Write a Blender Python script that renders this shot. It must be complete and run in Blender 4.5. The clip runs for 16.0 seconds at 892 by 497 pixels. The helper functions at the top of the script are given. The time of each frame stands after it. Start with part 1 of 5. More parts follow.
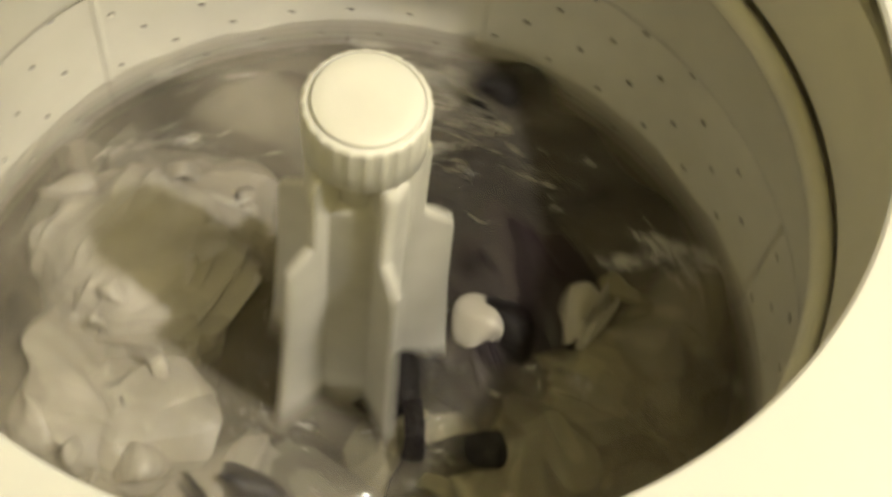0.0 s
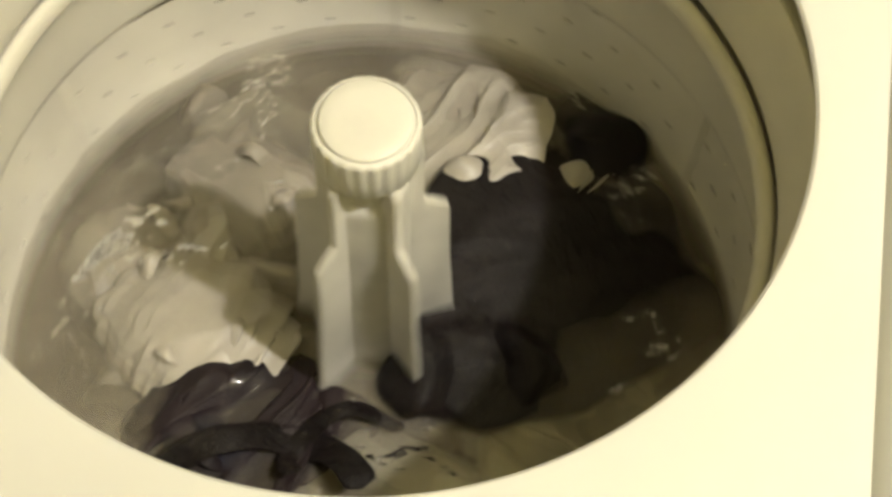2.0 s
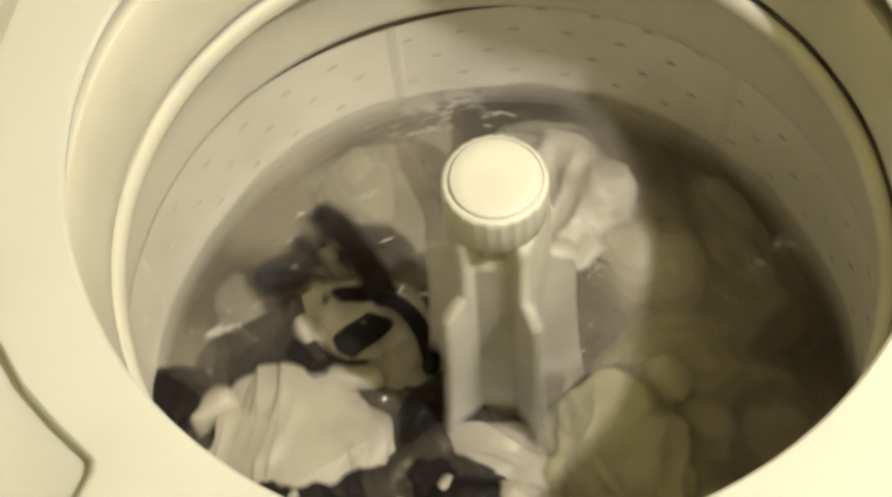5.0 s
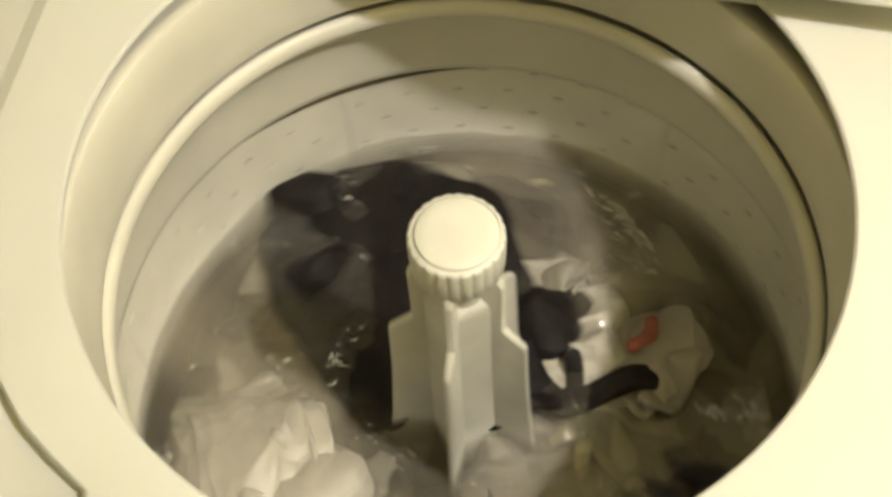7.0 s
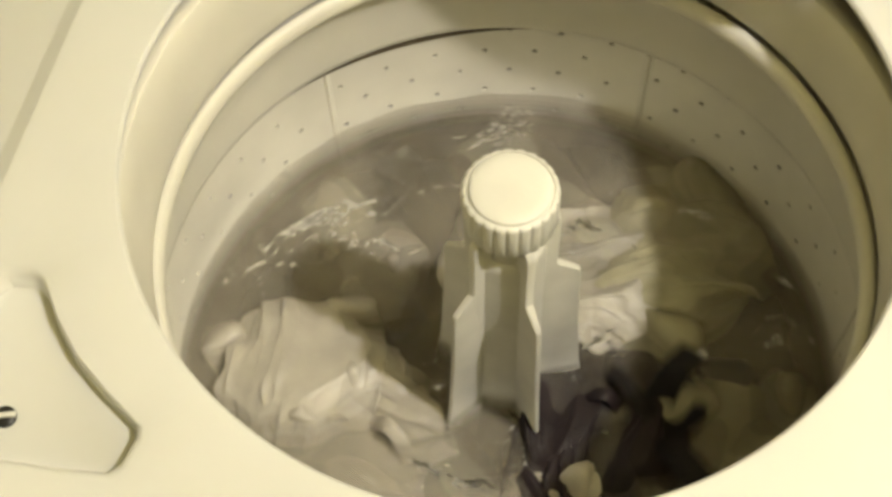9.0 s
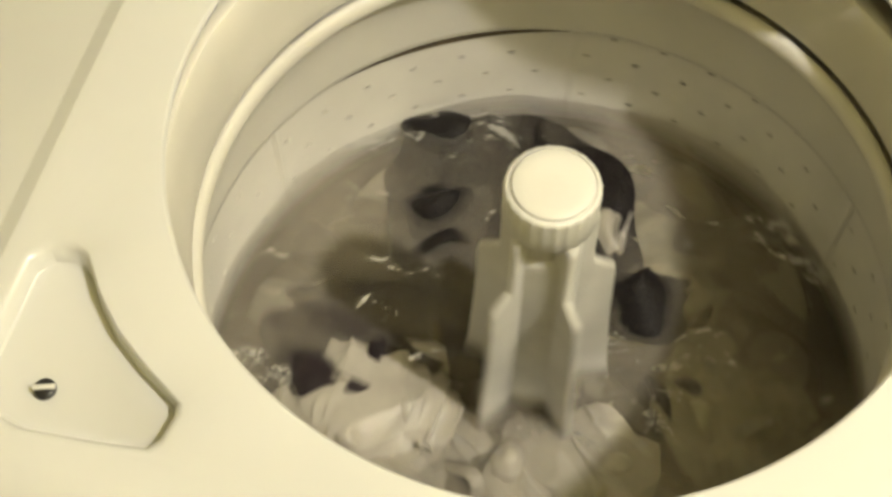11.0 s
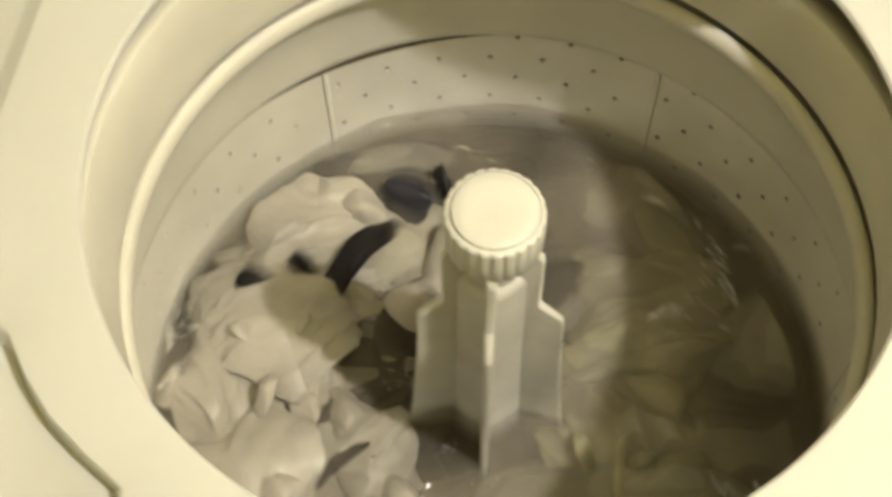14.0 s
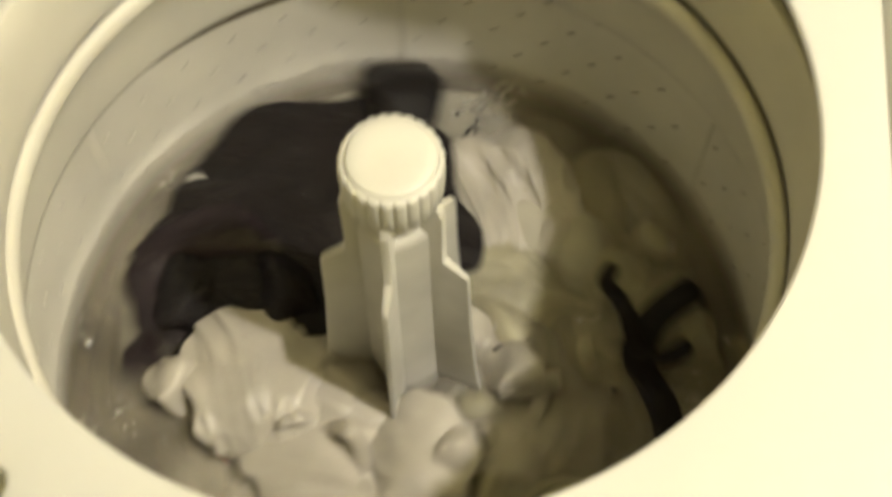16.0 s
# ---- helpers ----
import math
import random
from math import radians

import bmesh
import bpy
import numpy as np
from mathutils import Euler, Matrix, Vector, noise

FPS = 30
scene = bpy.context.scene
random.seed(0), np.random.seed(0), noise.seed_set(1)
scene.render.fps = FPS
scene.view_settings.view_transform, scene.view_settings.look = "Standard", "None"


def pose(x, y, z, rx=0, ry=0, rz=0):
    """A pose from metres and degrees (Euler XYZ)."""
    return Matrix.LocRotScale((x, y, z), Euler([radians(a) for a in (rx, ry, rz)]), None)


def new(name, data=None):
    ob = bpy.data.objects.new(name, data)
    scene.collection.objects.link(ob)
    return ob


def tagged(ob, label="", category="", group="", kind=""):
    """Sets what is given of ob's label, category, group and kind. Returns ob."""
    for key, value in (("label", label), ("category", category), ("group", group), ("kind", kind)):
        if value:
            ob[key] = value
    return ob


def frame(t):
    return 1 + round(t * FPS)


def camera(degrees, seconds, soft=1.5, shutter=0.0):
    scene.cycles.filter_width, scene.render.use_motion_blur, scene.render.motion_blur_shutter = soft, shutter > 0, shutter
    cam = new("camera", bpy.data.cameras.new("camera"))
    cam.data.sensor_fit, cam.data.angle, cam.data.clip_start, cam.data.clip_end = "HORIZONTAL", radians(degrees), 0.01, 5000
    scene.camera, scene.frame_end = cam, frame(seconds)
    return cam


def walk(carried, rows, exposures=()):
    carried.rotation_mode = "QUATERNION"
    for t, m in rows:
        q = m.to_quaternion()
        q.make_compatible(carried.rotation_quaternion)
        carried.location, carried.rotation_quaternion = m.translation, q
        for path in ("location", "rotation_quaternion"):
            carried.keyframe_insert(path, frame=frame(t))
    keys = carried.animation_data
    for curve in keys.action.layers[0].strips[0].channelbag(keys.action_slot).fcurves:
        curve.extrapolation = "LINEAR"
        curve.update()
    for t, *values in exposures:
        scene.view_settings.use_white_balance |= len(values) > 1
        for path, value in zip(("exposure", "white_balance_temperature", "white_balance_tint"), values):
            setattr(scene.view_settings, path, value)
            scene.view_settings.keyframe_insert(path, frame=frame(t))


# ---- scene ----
# Heights are counted from the top deck of the machine, z = 0; the room's floor lies at -0.92.
cam = camera(35.5, 16.0, soft=3.2, shutter=0.8)
walk(cam, [
    (0.0, pose(0.0619, -0.3755, 0.4775, 29.31, -4.76, 10.50)),
    (0.5, pose(0.0369, -0.3634, 0.4724, 29.58, -4.12, 5.42)),
    (1.0, pose(0.0653, -0.3540, 0.4819, 30.04, -3.50, 6.51)),
    (1.5, pose(0.0899, -0.3789, 0.5376, 28.88, -2.39, 8.62)),
    (2.0, pose(0.1005, -0.4022, 0.5925, 27.13, -1.63, 10.62)),
    (2.5, pose(0.0699, -0.4067, 0.6113, 27.90, -0.87, 8.10)),
    (3.0, pose(0.0802, -0.3965, 0.6053, 28.20, 0.42, 9.71)),
    (3.2, pose(0.0813, -0.3935, 0.6123, 28.99, 1.36, 9.28)),
    (5.5, pose(0.0852, -0.4181, 0.6248, 28.40, 2.94, 10.68)),
    (6.0, pose(0.0877, -0.4237, 0.6265, 28.67, 2.90, 9.81)),
    (6.5, pose(0.0800, -0.4236, 0.6584, 29.69, 1.60, 9.49)),
    (7.0, pose(0.1014, -0.4322, 0.6905, 29.87, 2.18, 10.43)),
    (7.5, pose(0.0906, -0.4442, 0.6862, 29.90, 1.49, 9.56)),
    (8.0, pose(0.0976, -0.4444, 0.6809, 29.19, 0.77, 8.76)),
    (8.5, pose(0.0902, -0.4511, 0.6903, 29.10, 1.82, 11.73)),
    (9.0, pose(0.0769, -0.4500, 0.6854, 28.96, 1.36, 12.58)),
    (9.2, pose(0.0740, -0.4570, 0.6785, 29.84, 1.11, 13.55)),
    (11.3, pose(0.0588, -0.4688, 0.6803, 29.64, 0.44, 14.62)),
    (11.5, pose(0.0725, -0.4645, 0.6901, 28.94, 1.67, 14.68)),
    (12.0, pose(0.0835, -0.4655, 0.6801, 29.59, 1.89, 10.47)),
    (12.5, pose(0.0780, -0.4513, 0.6712, 29.54, 0.75, 7.65)),
    (13.0, pose(0.0434, -0.4303, 0.6755, 28.81, 1.03, 10.74)),
    (13.5, pose(0.0503, -0.4230, 0.6775, 29.31, 1.22, 9.35)),
    (14.0, pose(0.0436, -0.4150, 0.6628, 28.31, 0.51, 9.05)),
    (14.5, pose(0.0399, -0.4099, 0.6528, 27.69, -1.20, 4.37)),
    (15.0, pose(0.0579, -0.3827, 0.6535, 27.53, 0.26, 0.86)),
    (15.5, pose(0.0797, -0.3765, 0.6546, 27.59, 1.56, 1.88)),
    (16.0, pose(0.0715, -0.3984, 0.6355, 26.27, 0.40, 4.98)),
])

# ---- light ----
world = bpy.data.worlds.new("room_world")
world.use_nodes = True
world.node_tree.nodes["Background"].inputs[0].default_value = (0.9, 0.8, 0.6, 1)
world.node_tree.nodes["Background"].inputs[1].default_value = 0.02
scene.world = world
scene.view_settings.exposure = 0.0
LAMP = Vector((0.82, -0.30, 1.40))
lamp_data = bpy.data.lights.new("ceiling_light", "POINT")
lamp_data.shadow_soft_size, lamp_data.energy, lamp_data.color = 0.032, 112, (1.0, 0.950, 0.88)
lamp = new("ceiling_light", lamp_data)
lamp.location = LAMP

RIB_AT = 46.3                  # where the first rib of the basket wall stands, degrees
# span in degrees and height of the shade strip below the ring
SHADE_FROM, SHADE_TO, SHADE_HEIGHT = 97, 150, 0.0062
AX, AY = 0.002, -0.012          # axis of basket and agitator
R_OPEN, Y_CUT = 0.232, 0.164    # round opening, cut straight by the hinge rail of the lid
WATER = -0.311


# ---- materials ----
def material(name, colour, rough=0.5, spec=0.5, vary=0.08, scale=12.0, bump=0.0, bump_scale=200.0, metal=0.0, alpha=1.0, coat=0.0, stain=None):
    m = bpy.data.materials.new(name)
    m.use_nodes = True
    n, l = m.node_tree.nodes, m.node_tree.links
    b = n["Principled BSDF"]
    b.inputs["Roughness"].default_value = rough
    b.inputs["Metallic"].default_value = metal
    b.inputs["Specular IOR Level"].default_value = spec
    b.inputs["Alpha"].default_value = alpha
    b.inputs["Coat Weight"].default_value = coat
    tc = n.new("ShaderNodeTexCoord")
    big = n.new("ShaderNodeTexNoise")
    big.inputs["Scale"].default_value, big.inputs["Detail"].default_value = scale, 5
    l.new(tc.outputs["Object"], big.inputs["Vector"])
    mix = n.new("ShaderNodeMix")
    mix.data_type = "RGBA"
    dark = stain or tuple(c * (1 - 2.2 * vary) for c in colour)
    mix.inputs["A"].default_value = (*dark, 1)
    mix.inputs["B"].default_value = (*[min(1, c * (1 + vary)) for c in colour], 1)
    ramp = n.new("ShaderNodeMapRange")
    ramp.inputs["From Min"].default_value, ramp.inputs["From Max"].default_value = 0.3, 0.62
    l.new(big.outputs["Fac"], ramp.inputs["Value"])
    l.new(ramp.outputs["Result"], mix.inputs["Factor"])
    l.new(mix.outputs["Result"], b.inputs["Base Color"])
    fine = n.new("ShaderNodeTexNoise")
    fine.inputs["Scale"].default_value, fine.inputs["Detail"].default_value = bump_scale, 4
    l.new(tc.outputs["Object"], fine.inputs["Vector"])
    rr = n.new("ShaderNodeMapRange")
    rr.inputs["To Min"].default_value, rr.inputs["To Max"].default_value = max(0, rough - 0.06), min(1, rough + 0.08)
    l.new(fine.outputs["Fac"], rr.inputs["Value"])
    l.new(rr.outputs["Result"], b.inputs["Roughness"])
    if bump:
        bp = n.new("ShaderNodeBump")
        bp.inputs["Strength"].default_value, bp.inputs["Distance"].default_value = bump, 0.002
        l.new(fine.outputs["Fac"], bp.inputs["Height"])
        l.new(bp.outputs["Normal"], b.inputs["Normal"])
    return m


ENAMEL = material("cream_enamel", (0.505, 0.503, 0.482), 0.28, 0.5, 0.02, 6, 0.0, 60)
ENAMEL.node_tree.links.remove(ENAMEL.node_tree.nodes["Principled BSDF"].inputs["Roughness"].links[0])   # evenly polished
PLASTIC = material("white_plastic", (0.57, 0.55, 0.49), 0.46, 0.5, 0.04, 9, 0.05, 300)
BASKET = material("basket_enamel", (0.64, 0.615, 0.55), 0.36, 0.5, 0.06, 8, 0.06, 260)
AGIT = material("agitator_plastic", (0.55, 0.535, 0.485), 0.42, 0.5, 0.05, 22, 0.06, 300)
CAPM = material("cap_plastic", (0.54, 0.53, 0.49), 0.42, 0.5, 0.03, 30, 0.05, 300)
# feet and outer tub, and the shade strip put in below the ring
DARK = material("dark_parts_and_shade", (0.095, 0.072, 0.045), 0.7, 0.3, 0.2, 20)
BLACK_STEEL = material("blackened_steel", (0.012, 0.011, 0.010), 0.45, 0.4, 0.1, 60)
STEEL = material("screw_steel", (0.75, 0.74, 0.70), 0.3, 0.5, 0.05, 60, 0, 200, 1.0)
WALL = material("room_paint", (0.47, 0.435, 0.235), 0.85, 0.3, 0.05, 2, 0.1, 90)
FLOORM = material("floor_vinyl", (0.32, 0.28, 0.21), 0.5, 0.4, 0.1, 3, 0.05, 60)
CLOTH_WHITE = material("wet_white_cotton", (0.39, 0.361, 0.307), 0.42, 0.45, 0.10, 14, 0.10, 420, 0, 1.0, 0.22)
CLOTH_GREY = material("wet_grey_cotton", (0.31, 0.282, 0.238), 0.45, 0.4, 0.12, 14, 0.35, 420)
CLOTH_TAN = material("wet_khaki_cotton", (0.31, 0.285, 0.195), 0.5, 0.4, 0.12, 14, 0.35, 420)
CLOTH_DIM = material("soaked_grey_linen", (0.33, 0.31, 0.25), 0.55, 0.3, 0.2, 10, 0.4, 300)
CLOTH_DARK = material("wet_black_cotton", (0.007, 0.0046, 0.0050), 0.6, 0.15, 0.2, 14, 0.35, 420, 0, 1.0, 0.25)
CLOTH_PLUM = material("wet_aubergine_cotton", (0.016, 0.010, 0.012), 0.55, 0.2, 0.2, 14, 0.35, 420, 0, 1.0, 0.12)
CLOTH_NAVY = material("wet_navy_cotton", (0.026, 0.024, 0.034), 0.45, 0.35, 0.2, 14, 0.35, 420)
CLOTH_RED = material("red_trim", (0.26, 0.075, 0.06), 0.5, 0.4, 0.1, 30)


def creased(m, scale=26.0, distance=0.0032, stretch=0.45):
    """Adds soft crumple creases to a cloth, elongated along one direction."""
    n, l = m.node_tree.nodes, m.node_tree.links
    b = n["Principled BSDF"]
    tc, mp, t, bp = n.new("ShaderNodeTexCoord"), n.new("ShaderNodeMapping"), n.new("ShaderNodeTexNoise"), n.new("ShaderNodeBump")
    mp.inputs["Scale"].default_value = (1.0, stretch, 1.0)
    mp.inputs["Rotation"].default_value = (0.0, 0.3, 0.6)
    t.noise_type = "FBM"
    t.inputs["Scale"].default_value, t.inputs["Detail"].default_value, t.inputs["Distortion"].default_value = scale, 2, 0.8
    bp.inputs["Strength"].default_value, bp.inputs["Distance"].default_value = 0.45, distance
    l.new(tc.outputs["Object"], mp.inputs["Vector"])
    l.new(mp.outputs["Vector"], t.inputs["Vector"])
    l.new(t.outputs["Fac"], bp.inputs["Height"])
    for link in b.inputs["Normal"].links:
        l.new(link.from_socket, bp.inputs["Normal"])
    l.new(bp.outputs["Normal"], b.inputs["Normal"])


for cloth_material in (CLOTH_WHITE, CLOTH_GREY, CLOTH_TAN, CLOTH_DIM, CLOTH_DARK, CLOTH_PLUM, CLOTH_NAVY):
    creased(cloth_material)


def wet_glints(m, scale=190.0, distance=0.004):
    """A thin broken film of water on soaked cloth."""
    n, l = m.node_tree.nodes, m.node_tree.links
    b = n["Principled BSDF"]
    tc, t, bp = n.new("ShaderNodeTexCoord"), n.new("ShaderNodeTexNoise"), n.new("ShaderNodeBump")
    t.inputs["Scale"].default_value, t.inputs["Detail"].default_value, t.inputs["Distortion"].default_value = scale, 2, 1.0
    bp.inputs["Strength"].default_value, bp.inputs["Distance"].default_value = 0.9, distance
    l.new(tc.outputs["Object"], t.inputs["Vector"])
    l.new(t.outputs["Fac"], bp.inputs["Height"])
    l.new(bp.outputs["Normal"], b.inputs["Coat Normal"])
    b.inputs["Coat Roughness"].default_value = 0.06


wet_glints(CLOTH_WHITE)
wet_glints(CLOTH_DARK, 120.0, 0.009)


def water_material():
    """Cloudy water: a thin veil of diffuse murk under a clear, choppy, reflecting surface."""
    m = bpy.data.materials.new("murky_water")
    m.use_nodes = True
    n, l = m.node_tree.nodes, m.node_tree.links
    n.remove(n["Principled BSDF"])
    tc = n.new("ShaderNodeTexCoord")

    def noise_node(scale, detail, distortion=0.6):
        t = n.new("ShaderNodeTexNoise")
        t.inputs["Scale"].default_value, t.inputs["Detail"].default_value, t.inputs["Distortion"].default_value = scale, detail, distortion
        l.new(tc.outputs["Object"], t.inputs["Vector"])
        return t
    # chop comes in patches: fine ripples fade in and out over the surface
    patch = n.new("ShaderNodeMapRange")
    patch.inputs["From Min"].default_value, patch.inputs["From Max"].default_value = 0.57, 0.72
    l.new(noise_node(13, 2, 0.3).outputs["Fac"], patch.inputs["Value"])
    bump = None
    for scale, dist, patchy in ((14, 0.010, False), (48, 0.0060, False), (95, 0.0095, True), (210, 0.0020, True)):
        t = noise_node(scale, 1.5)
        bp = n.new("ShaderNodeBump")
        bp.inputs["Strength"].default_value, bp.inputs["Distance"].default_value = 0.8, dist
        if patchy:
            times = n.new("ShaderNodeMath")
            times.operation = "MULTIPLY"
            l.new(t.outputs["Fac"], times.inputs[0])
            l.new(patch.outputs["Result"], times.inputs[1])
            l.new(times.outputs[0], bp.inputs["Height"])
        else:
            l.new(t.outputs["Fac"], bp.inputs["Height"])
        if bump:
            l.new(bump.outputs["Normal"], bp.inputs["Normal"])
        bump = bp
    veil, clear, murk = n.new("ShaderNodeMixShader"), n.new("ShaderNodeBsdfTransparent"), n.new("ShaderNodeBsdfDiffuse")
    veil.inputs["Fac"].default_value = 0.07
    murk.inputs["Color"].default_value = (*MURK_COLOUR, 1)
    gloss, fresnel, top = n.new("ShaderNodeBsdfGlossy"), n.new("ShaderNodeFresnel"), n.new("ShaderNodeMixShader")
    gloss.inputs["Roughness"].default_value = 0.06
    fresnel.inputs["IOR"].default_value = 1.33
    for node in (gloss, fresnel):
        l.new(bump.outputs["Normal"], node.inputs["Normal"])
    l.new(clear.outputs[0], veil.inputs[1])
    l.new(murk.outputs[0], veil.inputs[2])
    l.new(fresnel.outputs[0], top.inputs["Fac"])
    l.new(veil.outputs[0], top.inputs[1])
    l.new(gloss.outputs[0], top.inputs[2])
    l.new(top.outputs[0], n["Material Output"].inputs["Surface"])
    return m


MURK_COLOUR = (0.40, 0.353, 0.275)
WATERM = water_material()
MURKS = [material("suspended_murk", MURK_COLOUR, 1.0, 0.0, 0.3, 11, 0, 60, 0, a) for a in (0.09, 0.14, 0.20, 0.25, 0.30)]
# near-white for froth and for the glints modelled on the water
FOAM_GLINT = material("foam_and_glint", (0.85, 0.84, 0.80), 0.05, 0.8, 0.02, 30, 0, 200, 0, 0.6, 1.0)


# ---- mesh helpers ----
def mesh_of(name, bm, mat, smooth=True):
    bmesh.ops.recalc_face_normals(bm, faces=bm.faces[:])
    me = bpy.data.meshes.new(name)
    bm.to_mesh(me)
    bm.free()
    me.materials.append(mat)
    if smooth:
        me.polygons.foreach_set("use_smooth", [True] * len(me.polygons))
    return me


def part(name, bm, mat, parent=None, label="", smooth=True, sharp=40):
    me = mesh_of(name, bm, mat, smooth)
    if smooth and sharp:
        me.set_sharp_from_angle(angle=radians(sharp))
    ob = new(name, me)
    if parent:
        ob.parent = parent
    if label:
        ob["label"] = label
    return ob


def box(bm, x0, x1, y0, y1, z0, z1, bevel=0.0):
    r = bmesh.ops.create_cube(bm, size=1)
    for v in r["verts"]:
        v.co = Vector(((x0 + x1) / 2 + v.co.x * (x1 - x0), (y0 + y1) / 2 + v.co.y * (y1 - y0), (z0 + z1) / 2 + v.co.z * (z1 - z0)))
    if bevel:
        bmesh.ops.bevel(bm, geom=list({e for v in r["verts"] for e in v.link_edges}), offset=bevel, segments=3, affect="EDGES", profile=0.5)


def lathe(bm, profile, steps=128, cx=AX, cy=AY, wobble=None):
    rings = []
    for r, z in profile:
        ring = []
        for i in range(steps):
            a = math.tau * i / steps
            rr = r + (wobble(a) if wobble else 0)
            ring.append(bm.verts.new((cx + rr * math.cos(a), cy + rr * math.sin(a), z)))
        rings.append(ring)
    for p, q in zip(rings, rings[1:]):
        for i in range(steps):
            j = (i + 1) % steps
            bm.faces.new((p[i], p[j], q[j], q[i]))
    return rings


# ---- room ----
def room():
    def slab(name, label, *dims, mat=WALL):
        bm = bmesh.new()
        box(bm, *dims)
        return tagged(part(name, bm, mat, None, label, False), label, "room", kind="structure")
    slab("floor", "brown vinyl laundry room floor", -1.3, 1.5, -1.6, 0.75, -1.0, -0.92, mat=FLOORM)
    slab("wall_north", "plain cream painted wall behind the machine", -1.4, 1.6, 0.75, 0.85, -1.0, 1.55)
    slab("wall_south", "plain cream painted wall", -1.4, 1.6, -1.7, -1.6, -1.0, 1.55)
    slab("wall_east", "plain cream painted wall", 1.5, 1.6, -1.6, 0.75, -1.0, 1.55)
    slab("wall_west", "plain cream painted wall", -1.4, -1.3, -1.6, 0.75, -1.0, 1.55)
    slab("ceiling", "plain cream painted ceiling", -1.4, 1.6, -1.7, 0.85, 1.55, 1.65)


room()


# ---- washing machine ----
def recess_outline(grow=0.0):
    pts = [(-0.268, -0.160), (-0.260, -0.150), (-0.245, -0.147), (-0.236, -0.152), (-0.222, -0.172), (-0.205, -0.190), (-0.183, -0.206), (-0.160, -0.220),
           (-0.158, -0.226), (-0.161, -0.242), (-0.166, -0.248), (-0.190, -0.251), (-0.236, -0.254), (-0.254, -0.249), (-0.264, -0.236), (-0.269, -0.215)]
    c = Vector((sum(p[0] for p in pts) / len(pts), sum(p[1] for p in pts) / len(pts)))
    return [c + (Vector(p) - c) * (1 + grow) for p in pts]


def opening_outline(r, cut, n=160):
    a0 = math.asin(cut / r)
    pts = []
    for i in range(n + 1):
        a = math.pi - a0 + (math.pi + 2 * a0) * i / n
        pts.append(Vector((r * math.cos(a), r * math.sin(a))))
    for i in range(1, 24):
        f = i / 24
        pts.append(Vector((pts[n].x * (1 - f) + pts[0].x * f, cut)))
    return pts


